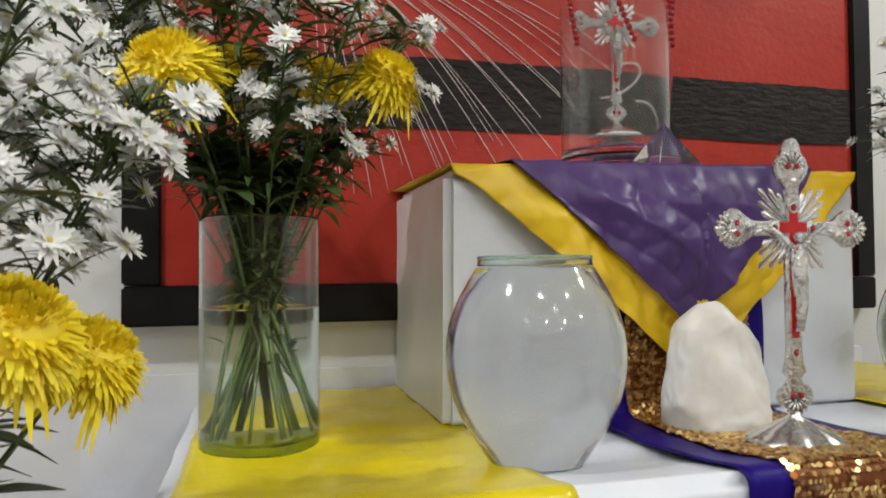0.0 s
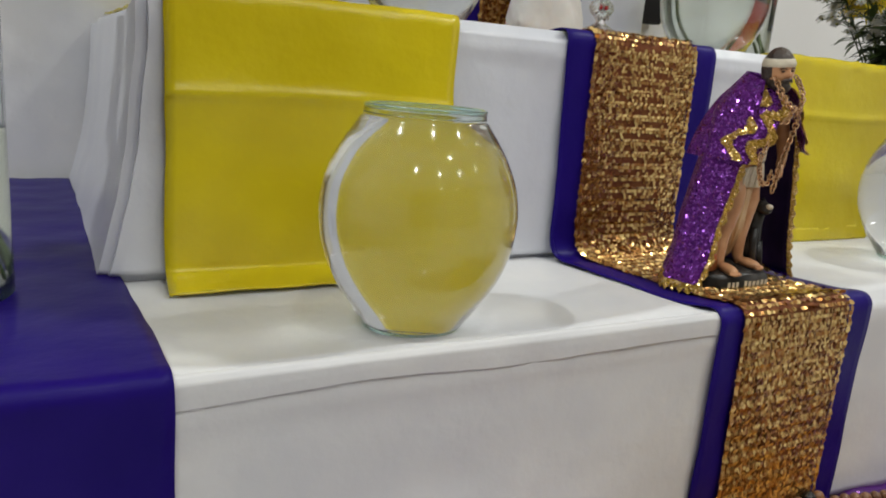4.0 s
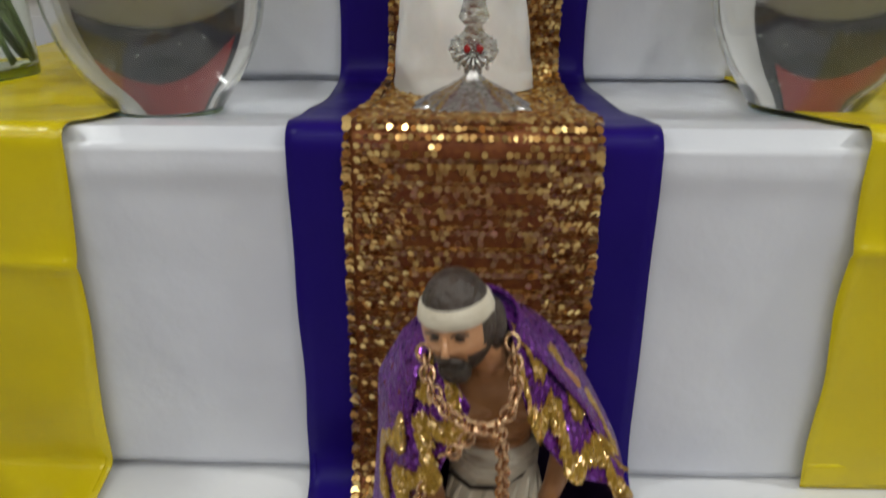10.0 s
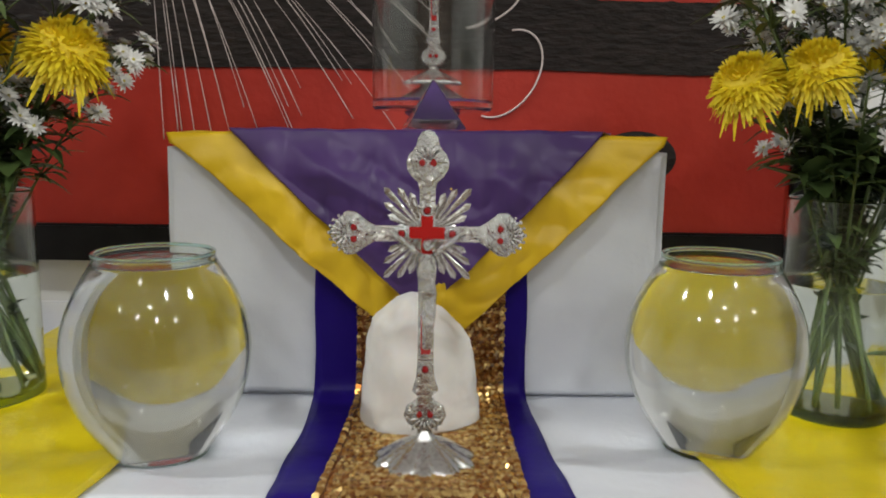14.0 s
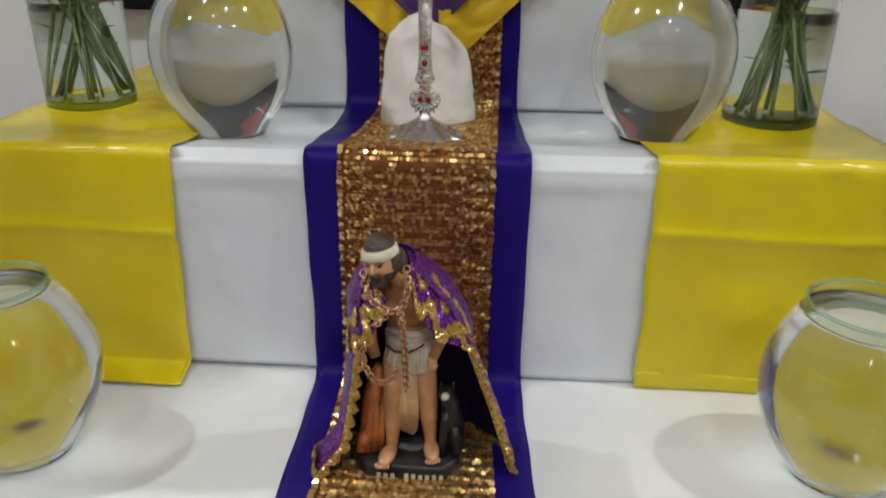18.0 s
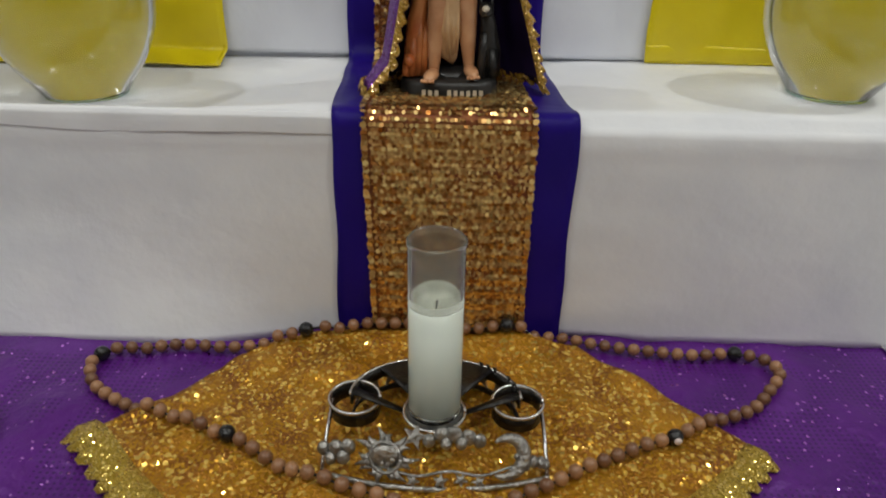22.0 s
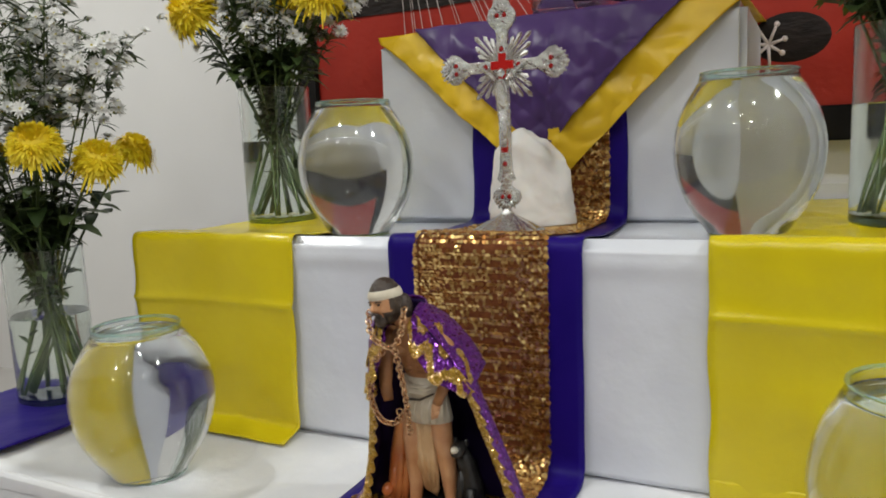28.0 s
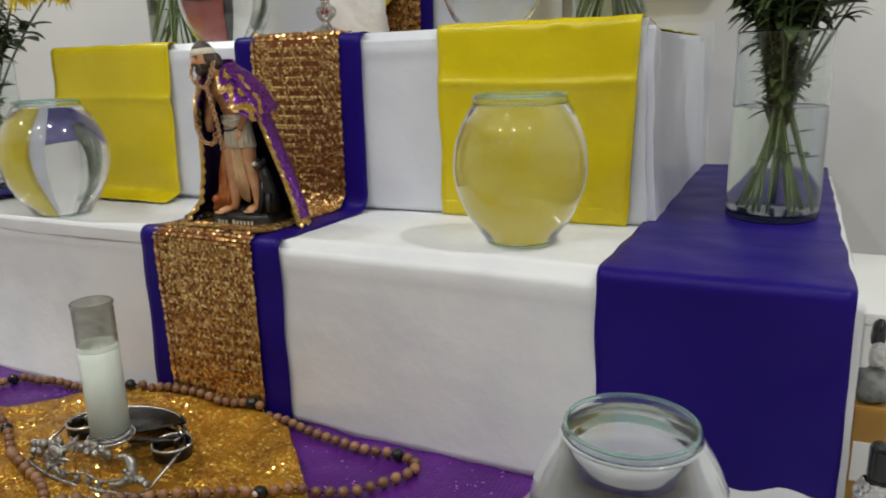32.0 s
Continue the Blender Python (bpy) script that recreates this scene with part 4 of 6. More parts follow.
RED_BEAD = bead_mesh("bead", 0.0052, RED_GLASS, 1.0)
red_rosary = thing("red_rosary", (0.005, 0.875, 1.33), "string of dark red beads draped over the glass jar", "rosary")
strand = []
for a0, a1, low in ((192, 205, -0.10), (238, 262, -0.105), (305, 320, -0.10), (330, 338, -0.03)):
    strand = [(0.101 * math.cos(radians(a0 + (a1 - a0) * s)), 0.101 * math.sin(radians(a0 + (a1 - a0) * s)), 0.004 + low * s) for s in (0, 0.25, 0.5, 0.75, 1)]
    part("cord", tube(strand, 0.0008, 5), RED_ENAMEL, red_rosary)
    for q in along(strand, 0.0108):
        share("bead", RED_BEAD, red_rosary, Matrix.Translation(q))

# glass pyramid
pedestal = thing("jar_pedestal", (0.005, 0.875, 1.0130), "low faceted clear crystal pedestal under the glass jar", "pedestal")
part("stem", lathe([(0.0004, 0.0), (0.044, 0.0), (0.046, 0.004), (0.028, 0.015), (0.046, 0.027), (0.044, 0.0305), (0.0004, 0.0305)], 10), VASE_GLASS, pedestal, smooth=False)

pyramid = thing("glass_pyramid", (0.008, 0.722, 1.0125), "small clear glass pyramid", "glass pyramid")
bm = bmesh.new()
v = [bm.verts.new(p) for p in ((-0.042, -0.042, 0), (0.042, -0.042, 0), (0.042, 0.042, 0), (-0.042, 0.042, 0), (0, 0, 0.072))]
for f in ((3, 2, 1, 0), (0, 1, 4), (1, 2, 4), (2, 3, 4), (3, 0, 4)):
    bm.faces.new([v[i] for i in f])
bmesh.ops.bevel(bm, geom=bm.edges[:], offset=0.0012, segments=1, affect="EDGES")
part("crystal", bm, GLASS, pyramid, smooth=False).rotation_euler.z = 0.15


# ---- statue, cloak and chain ----
ST = Vector((0.018, 0.125, 0.3115))


def loft(bm, rings, mat, n=24, power=1.0):
    """A closed body through rings (x, y, z, half width, half depth)."""
    made = []
    for x, y, z, a, b in rings:
        ring = []
        for k in range(n):
            c, s = math.cos(2 * math.pi * k / n), math.sin(2 * math.pi * k / n)
            ring.append(bm.verts.new((x + a * math.copysign(abs(c) ** power, c), y + b * math.copysign(abs(s) ** power, s), z)))
        made.append(ring)
    for p, q in zip(made, made[1:]):
        for k in range(n):
            bm.faces.new((p[k], p[(k + 1) % n], q[(k + 1) % n], q[k])).material_index = mat
    bm.faces.new(list(reversed(made[0]))).material_index = mat
    bm.faces.new(made[-1]).material_index = mat
    return bm


def statue():
    """Plain painted plaster figure on a black base, one mesh."""
    bm = bmesh.new()
    skin, hair, linen, black, brown, torso, drape = range(7)
    # eight-sided plinth
    made = []
    for z, k in ((-0.003, 1.0), (0.004, 1.0), (0.018, 0.99), (0.0215, 0.96), (0.0230, 0.93)):
        corners = [(-0.044, -0.047), (0.048, -0.047), (0.066, -0.026), (0.066, 0.036), (0.048, 0.050), (-0.044, 0.050), (-0.062, 0.036), (-0.062, -0.026)]
        made.append([bm.verts.new((0.002 + (x - 0.002) * k, y * k, z)) for x, y in corners])
    for p, q in zip(made, made[1:]):
        for k in range(8):
            bm.faces.new((p[k], p[(k + 1) % 8], q[(k + 1) % 8], q[k])).material_index = black
    bm.faces.new(made[-1]).material_index = black
    # rough ground under the feet
    for x, y, a, b, h in ((-0.018, -0.020, 0.020, 0.026, 0.006), (0.030, -0.014, 0.018, 0.026, 0.009), (0.004, 0.010, 0.050, 0.030, 0.014)):
        blob(bm, (x, y, 0.020), (a, b, h), black, None, 18, 8)
    # legs and feet
    tube([(-0.019, -0.020, 0.026), (-0.018, -0.013, 0.036), (-0.017, -0.010, 0.062), (-0.016, -0.014, 0.090), (-0.014, -0.020, 0.118), (-0.011, -0.014, 0.150)], [0.0072, 0.0075, 0.0105, 0.0118, 0.0125, 0.0155], 18, bm, skin)
    tube([(0.029, -0.012, 0.030), (0.028, -0.006, 0.040), (0.026, -0.004, 0.066), (0.025, -0.008, 0.094), (0.024, -0.014, 0.122), (0.018, -0.010, 0.152)], [0.0072, 0.0075, 0.0105, 0.0118, 0.0125, 0.0155], 18, bm, skin)
    for x, y, z, turn in ((-0.021, -0.034, 0.0290, -14), (0.031, -0.024, 0.0325, 10)):
        rot = pose(0, 0, 0, 6, 0, turn)
        blob(bm, (x, y, z), (0.0098, 0.0195, 0.0066), skin, rot, 16, 10)
        for k in range(5):
            q = rot @ Vector((-0.0072 + 0.0036 * k, -0.0176 - 0.0014 * (2 - abs(k - 1.5)), -0.0014))
            blob(bm, (x + q.x, y + q.y, z + q.z), (0.0020, 0.0036, 0.0023), skin, rot, 8, 6)
    # pale drape hanging between the legs to a point
    loft(bm, [(0.006, -0.002, 0.036, 0.001, 0.001), (0.002, -0.006, 0.046, 0.010, 0.005), (-0.001, -0.011, 0.075, 0.016, 0.008), (-0.003, -0.016, 0.110, 0.0185, 0.011), (-0.002, -0.016, 0.150, 0.018, 0.012)], drape, 20)
    for k in range(5):
        x = -0.014 + 0.0068 * k
        tube([(0.003 + x * 0.5, -0.011, 0.046 + 0.004 * abs(k - 2)), (-0.001 + x, -0.0170 - 0.0025 * (2 - abs(k - 2)), 0.085), (-0.002 + x, -0.0230 - 0.0025 * (2 - abs(k - 2)), 0.145)], [0.0014, 0.0028, 0.0030], 7, bm, drape)
    # loin cloth with a wide flat skirt, folds and a dark cord
    loft(bm, [(0.005, -0.010, 0.141, 0.0300, 0.0205), (0.005, -0.011, 0.143, 0.0312, 0.0215), (0.005, -0.012, 0.160, 0.0292, 0.0210), (0.004, -0.013, 0.176, 0.0272, 0.0195), (0.004, -0.014, 0.190, 0.0275, 0.0195), (0.004, -0.015, 0.199, 0.0262, 0.0185), (0.004, -0.015, 0.200, 0.0230, 0.0160)], linen, 36)
    for k in range(9):
        a = radians(195 + k * 19)
        c, s = math.cos(a), math.sin(a)
        c2, s2 = math.cos(a + 0.22), math.sin(a + 0.22)
        tube([(0.005 + 0.0305 * c, -0.011 + 0.0205 * s, 0.1435), (0.005 + 0.0292 * c, -0.012 + 0.0205 * s, 0.158), (0.004 + 0.0268 * c2, -0.013 + 0.0190 * s2, 0.174)], [0.0026, 0.0022, 0.0012], 7, bm, linen)
    for k, (z0, z1) in enumerate(((0.196, 0.188), (0.191, 0.183), (0.187, 0.180))):
        tube([(-0.022, -0.024, z0), (-0.006, -0.0335 - 0.0005 * k, (z0 + z1) / 2 - 0.002), (0.012, -0.0335, z1), (0.028, -0.023, z1 + 0.005)], [0.0016, 0.0030, 0.0030, 0.0018], 7, bm, linen)
    tube([(-0.023, -0.0215, 0.174), (-0.010, -0.0325, 0.1715), (0.006, -0.0338, 0.1725), (0.020, -0.0290, 0.179), (0.029, -0.0180, 0.186)], 0.0014, 7, bm, hair)
    # trunk, stooping forward
    loft(bm, [(0.004, -0.015, 0.192, 0.0215, 0.0150), (0.003, -0.020, 0.208, 0.0225, 0.0160), (0.003, -0.026, 0.226, 0.0265, 0.0185), (0.003, -0.031, 0.242, 0.0295, 0.0190), (0.002, -0.035, 0.254, 0.0265, 0.0165), (0.000, -0.037, 0.263, 0.0150, 0.0130), (-0.002, -0.038, 0.267, 0.0100, 0.0100)], torso, 28)
    for side in (-1, 1):
        blob(bm, (0.003 + 0.0125 * side, -0.0435, 0.238), (0.0128, 0.0060, 0.0090), torso, pose(0, 0, 0, -18, 0, 0), 18, 10)
        for k in range(4):
            tube([(0.003 + 0.003 * side, -0.0415 + 0.0018 * k, 0.2255 - 0.0062 * k), (0.003 + 0.013 * side, -0.0395 + 0.0018 * k, 0.2245 - 0.0062 * k), (0.003 + 0.021 * side, -0.030 + 0.0018 * k, 0.228 - 0.0062 * k)], 0.0017, 6, bm, torso)
    # arms; one reaches down to the hip
    tube([(0.028, -0.032, 0.254), (0.041, -0.028, 0.240), (0.047, -0.028, 0.222), (0.045, -0.034, 0.204), (0.038, -0.042, 0.184), (0.034, -0.044, 0.174)], [0.0105, 0.0105, 0.0092, 0.0085, 0.0062, 0.0058], 16, bm, torso)
    blob(bm, (0.033, -0.045, 0.170), (0.0058, 0.0042, 0.0100), skin, pose(0, 0, 0, 8, 14, 0), 12, 8)
    for k in range(4):
        tube([(0.0295 + 0.0026 * k, -0.0465, 0.167), (0.0285 + 0.0024 * k, -0.0475, 0.156 + 0.001 * k)], [0.0016, 0.0012], 6, bm, skin)
    tube([(-0.024, -0.032, 0.254), (-0.036, -0.028, 0.236), (-0.040, -0.032, 0.212), (-0.037, -0.040, 0.188), (-0.030, -0.046, 0.172)], [0.0105, 0.0105, 0.0092, 0.0080, 0.0060], 16, bm, torso)
    # neck and bowed head
    tube([(0.000, -0.036, 0.258), (-0.006, -0.043, 0.272), (-0.012, -0.048, 0.284)], [0.0125, 0.0108, 0.0110], 16, bm, skin)
    head = Matrix.Translation((-0.0195, -0.056, 0.2970)) @ pose(0, 0, 0, 4, -7, -16)
    made = bmesh.ops.create_uvsphere(bm, u_segments=48, v_segments=40, radius=1.0)
    skull = made["verts"]
    for f in {f for v in skull for f in v.link_faces}:
        c = f.calc_center_median()
        if c.z > 0.50:
            f.material_index = hair
        elif c.z > 0.17:
            f.material_index = linen
        elif c.y > 0.05 or c.z < -0.62 or (c.z < -0.40 and abs(c.x) > 0.42) or (-0.50 < c.z < -0.42 and abs(c.x) < 0.34) or (abs(c.x) > 0.84):
            f.material_index = hair
        else:
            f.material_index = skin
    for v in skull:
        p = v.co.copy()
        swell = 1.09 if 0.18 < p.z < 0.49 else 1.04 if p.z >= 0.49 else 1.05 if p.y > 0.0 else 1.0
        front = p.y < -0.4
        nose = 0.0052 * math.exp(-(p.x / 0.13) ** 2 - ((p.z + 0.20) / 0.17) ** 2) if front else 0.0
        brow = -0.0020 * math.exp(-((abs(p.x) - 0.34) / 0.17) ** 2 - ((p.z + 0.02) / 0.09) ** 2) if front else 0.0
        cheek = 0.0010 * math.exp(-((abs(p.x) - 0.42) / 0.2) ** 2 - ((p.z + 0.25) / 0.15) ** 2) if front else 0.0
        beard = 0.0046 * max(0.0, -p.z - 0.50) if p.y < 0 else 0.0
        v.co = head @ Vector((p.x * 0.0185 * swell, p.y * 0.0205 * swell - nose - brow - cheek - beard, p.z * 0.0278))
    blob(bm, (-0.0205, -0.0690, 0.2755), (0.0090, 0.0060, 0.0085), hair, pose(0, 0, 0, 10, 0, -16), 16, 10)
    for side in (-1, 1):
        brow = [head @ Vector(q) for q in ((0.0030 * side, -0.0212, 0.0022), (0.0070 * side, -0.0204, 0.0034), (0.0112 * side, -0.0178, 0.0020))]
        tube(brow, [0.0006, 0.0008, 0.0005], 6, bm, hair)
        blob(bm, head @ Vector((0.0066 * side, -0.0188, -0.0004)), (0.0026, 0.0014, 0.0011), hair, head.to_3x3().to_4x4(), 10, 6)
    tube([head @ Vector(q) for q in ((0, -0.0210, 0.0015), (0, -0.0240, -0.0045), (0, -0.0248, -0.0070))], [0.0012, 0.0017, 0.0024], 8, bm, skin)
    tube([head @ Vector(q) for q in ((-0.0085, -0.0178, -0.0140), (-0.0040, -0.0214, -0.0112), (0, -0.0222, -0.0105), (0.0040, -0.0214, -0.0112), (0.0085, -0.0178, -0.0140))], [0.0012, 0.0018, 0.0016, 0.0018, 0.0012], 8, bm, hair)
    blob(bm, (-0.002, -0.044, 0.288), (0.0085, 0.0115, 0.0170), hair, pose(0, 0, 0, 10, 0, 0), 14, 10)
    # brown dog and reddish cloth beside one leg
    tube([(-0.045, -0.012, 0.026), (-0.045, -0.006, 0.055), (-0.042, -0.004, 0.090), (-0.036, -0.006, 0.122), (-0.030, -0.008, 0.138)], [0.0135, 0.0135, 0.0130, 0.0105, 0.0070], 16, bm, brown)
    for x, y, h, r in ((-0.055, -0.026, 0.050, 0.0055), (-0.047, -0.024, 0.082, 0.0062), (-0.039, -0.021, 0.104, 0.0058), (-0.032, -0.018, 0.096, 0.0052)):
        tube([(x, y, 0.025), (x + 0.001, y + 0.006, 0.030 + (h - 0.030) * 0.5), (x + 0.004, y + 0.012, h)], [r, r * 0.95, r * 0.5], 10, bm, brown)
    blob(bm, (-0.050, -0.026, 0.046), (0.0080, 0.0100, 0.0080), brown, pose(0, 0, 0, 25, 0, 0), 14, 8)
    # black dog with a white muzzle on the other side
    tube([(0.054, 0.000, 0.024), (0.055, -0.002, 0.055), (0.052, -0.006, 0.086), (0.049, -0.014, 0.106)], [0.0165, 0.0150, 0.0115, 0.0085], 16, bm, black)
    blob(bm, (0.048, -0.020, 0.111), (0.0098, 0.0135, 0.0088), black, pose(0, 0, 0, 20, 0, 0), 14, 9)
    for dx in (-0.007, 0.007):
        blob(bm, (0.048 + dx, -0.013, 0.117), (0.0030, 0.0040, 0.0065), black, None, 8, 6)
    tube([(0.044, -0.022, 0.024), (0.046, -0.014, 0.060), (0.048, -0.010, 0.080)], [0.0050, 0.0056, 0.0070], 10, bm, black)
    tube([(0.060, -0.020, 0.024), (0.059, -0.012, 0.060)], [0.0050, 0.0070], 10, bm, black)
    blob(bm, (0.047, -0.0295, 0.1135), (0.0050, 0.0060, 0.0042), linen, None, 12, 8)
    bmesh.ops.recalc_face_normals(bm, faces=bm.faces)
    ob = part("saint_statue", bm, [SKIN, HAIR, LINEN, BLACK_PAINT, BROWN_ROBE, TORSO, DRAPE])
    ob.location = ST
    tagged(ob, "painted plaster statue of a bearded man on a black base", "statue")


statue()
plaque = thing("name_lettering", ST + Vector((0, 0, 0)), "row of small white painted letter bars on the statue base", "lettering")
for k in range(10):
    if k == 3:
        continue
    bm = box(bmesh.new(), -0.0026, 0.0026, -0.0005, 0.0005, 0.0, 0.0070, 0.0004)
    part("letter_bar", bm, LINEN, plaque, smooth=False).matrix_local = Matrix.Translation((-0.030 + 0.0083 * k, -0.0478, 0.0065 + 0.0006 * math.sin(5 * k)))


def cloak():
    root = thing("statue_cloak", ST, "purple sequinned cloak with gold zigzag lace over the statue", "cloak")
    #        z,     left x, y,      right x, y,    depth of the back
    rows = [(0.284, -0.032, -0.050, 0.010, -0.046, 0.050), (0.264, -0.040, -0.056, 0.030, -0.048, 0.070), (0.236, -0.044, -0.056, 0.052, -0.044, 0.088), (0.195, -0.047, -0.054, 0.071, -0.038, 0.098),
            (0.140, -0.054, -0.048, 0.090, -0.032, 0.108), (0.090, -0.063, -0.042, 0.107, -0.026, 0.114), (0.045, -0.072, -0.044, 0.121, -0.022, 0.120), (0.006, -0.104, -0.054, 0.133, -0.024, 0.126)]

    def edge(v):
        k = v * (len(rows) - 1)
        i = min(int(k), len(rows) - 2)
        s = k - i
        return [a + (b - a) * s for a, b in zip(rows[i], rows[i + 1])]

    def f(u, v):
        z, lx, ly, rx, ry, d = edge(v)
        a, b = Vector((lx, ly)), Vector((rx, ry))
        wide = 0.085 * min(1.0, 0.25 + 2.6 * v) * (1 - 0.12 * v)
        c1, c2 = a + Vector((-wide, d * (0.95 - 0.2 * v))), b + Vector((0.020 - 0.028 * v, d * 1.25))
        p = a * (1 - u) ** 3 + c1 * 3 * u * (1 - u) ** 2 + c2 * 3 * u * u * (1 - u) + b * u ** 3
        fold = 0.0045 * v * math.sin(u * 34 + 2 * v) * min(1, 8 * u)
        q = Vector((p.x, p.y, 0)).normalized() * fold
        return Vector((p.x + q.x, p.y + q.y, z + 0.010 * math.sin(math.pi * u) * (1 - v)))

    mantle = sheet("mantle", f, 60, 56, CLOAK_SPARK, root, 0.0012)
    sheet("lining", lambda u, v: f(u, v) * 0.965 + Vector((0.001, 0, 0.005)), 40, 30, LINING, root, 0.0008, "dark violet lining")

    def three(p, q, r, s):
        return p * (1 - s) ** 2 + q * 2 * s * (1 - s) + r * s * s

    def cape(inner, ridge, back):
        """A shoulder panel; w runs from its front hem over the shoulder to the back, t from the neck down."""
        def g(w, t):
            a, b, c = (three(*(Vector(p) for p in line), t) for line in (inner, ridge, back))
            p = three(a, b + (b - (a + c) / 2) * 0.45, c, w)
            return p + Vector((0, -0.0016 * math.sin(t * 13) * (1 - w), 0))
        return g, sheet("shoulder_cape", g, 26, 26, CLOAK_SPARK, root, 0.0012)

    left, left_cape = cape(((-0.012, -0.073, 0.256), (-0.026, -0.078, 0.218), (-0.044, -0.062, 0.176)), ((-0.030, -0.052, 0.281), (-0.060, -0.048, 0.252), (-0.068, -0.040, 0.176)), ((-0.018, -0.008, 0.284), (-0.052, 0.018, 0.262), (-0.066, 0.030, 0.180)))
    right, right_cape = cape(((0.014, -0.068, 0.262), (0.028, -0.076, 0.210), (0.076, -0.050, 0.190)), ((0.010, -0.046, 0.286), (0.040, -0.038, 0.274), (0.077, -0.018, 0.202)), ((0.000, -0.006, 0.286), (0.040, 0.012, 0.272), (0.066, 0.028, 0.206)))

    rng = random.Random(9)

    def ribbon(name, under, surf, w0, amp, turns, width, t0=0.0, t1=1.0, lift=Vector((0, -0.0028, 0.0006)), n=120):
        """A stepped zigzag band of knobbly gold lace lying on surf(w, t)."""
        bm = bmesh.new()
        prev = None
        for i in range(n + 1):
            t = t0 + (t1 - t0) * i / n
            tri = max(-1.0, min(1.0, 1.7 * (2 * abs((i / n * turns) % 1 * 2 - 1) - 1)))
            c = w0 + amp * tri
            row = []
            for k in range(5):
                w = c + width * (k / 4 - 0.5) + (rng.uniform(-0.18, 0.18) * width if k in (0, 4) else 0.0)
                bump = (0.0012 if k in (1, 2, 3) else 0.0) * rng.uniform(0.2, 1.6)
                row.append(bm.verts.new(surf(max(w, -0.02), t) + lift + Vector((0, -bump, 0))))
            if prev:
                for k in range(4):
                    bm.faces.new((prev[k], row[k], row[k + 1], prev[k + 1]))
            prev = row
        ob = part(name, bm, LACE_SPARK, under, "gold metallic zigzag lace", smooth=False)
        ob.modifiers.new("thickness", "SOLIDIFY").thickness = 0.0014

    ribbon("cape_lace", left_cape, left, 0.11, 0.10, 2.5, 0.19)
    ribbon("cape_lace", left_cape, left, 0.47, 0.11, 2.5, 0.16, 0.06, 0.98)
    ribbon("cape_lace", right_cape, right, 0.11, 0.10, 2.5, 0.19)
    ribbon("cape_lace", right_cape, right, 0.47, 0.11, 2.5, 0.15, 0.04, 0.98)

    def teeth(name, line, out, width, count, t0, t1):
        """Pointed lace along line(s), its teeth towards out(s)."""
        n = count * 6
        bm = bmesh.new()
        prev = None
        for i in range(n + 1):
            s = t0 + (t1 - t0) * i / n
            p, q = line(s), out(s)
            ph = (i / 6) % 1
            w = width * (0.35 + 0.75 * (1 - abs(2 * ph - 1))) * rng.uniform(0.85, 1.15)
            row = [bm.verts.new(p - q * width * 0.45 + Vector((0, -0.0016 * rng.uniform(0.4, 1.6), 0))), bm.verts.new(p + Vector((0, -0.0030 * rng.uniform(0.5, 1.5), 0))), bm.verts.new(p + q * w * 0.6 + Vector((0, -0.0022 * rng.uniform(0.3, 1.6), -0.001))), bm.verts.new(p + q * w + Vector((0, -0.0006, -0.003 * ph)))]
            if prev:
                for k in range(3):
                    bm.faces.new((prev[k], row[k], row[k + 1], prev[k + 1]))
            prev = row
        ob = part(name, bm, LACE_SPARK, mantle, "gold metallic pointed lace", smooth=False)
        ob.modifiers.new("thickness", "SOLIDIFY").thickness = 0.0015

    teeth("lace_trim", lambda s: f(0, s), lambda s: Vector((0.95, -0.1, -0.25)), 0.0085, 11, 0.36, 1.0)
    teeth("lace_trim", lambda s: f(1, s), lambda s: Vector((0.90, -0.05, -0.35)), 0.0115, 13, 0.34, 1.0)
    teeth("hem_lace", lambda s: f(s, 1.0) + Vector((0, 0, 0.0075)), lambda s: (Vector((0, 0, -0.45)) + (f(s, 1.0) - f(s, 0.9)).normalized() * 0.5), 0.0100, 26, 0.0, 1.0)


cloak()


def link_mesh():
    bm = bmesh.new()
    ring = [(0.0043 * math.cos(a), 0, 0.0036 * math.sin(a)) for a in np.linspace(0, 2 * math.pi, 12)]
    tube(ring, 0.0011, 6, bm)
    me = bpy.data.meshes.new("link")
    bm.to_mesh(me)
    bm.free()
    me.materials.append(ROSE_GOLD)
    me.polygons.foreach_set("use_smooth", [True] * len(me.polygons))
    return me


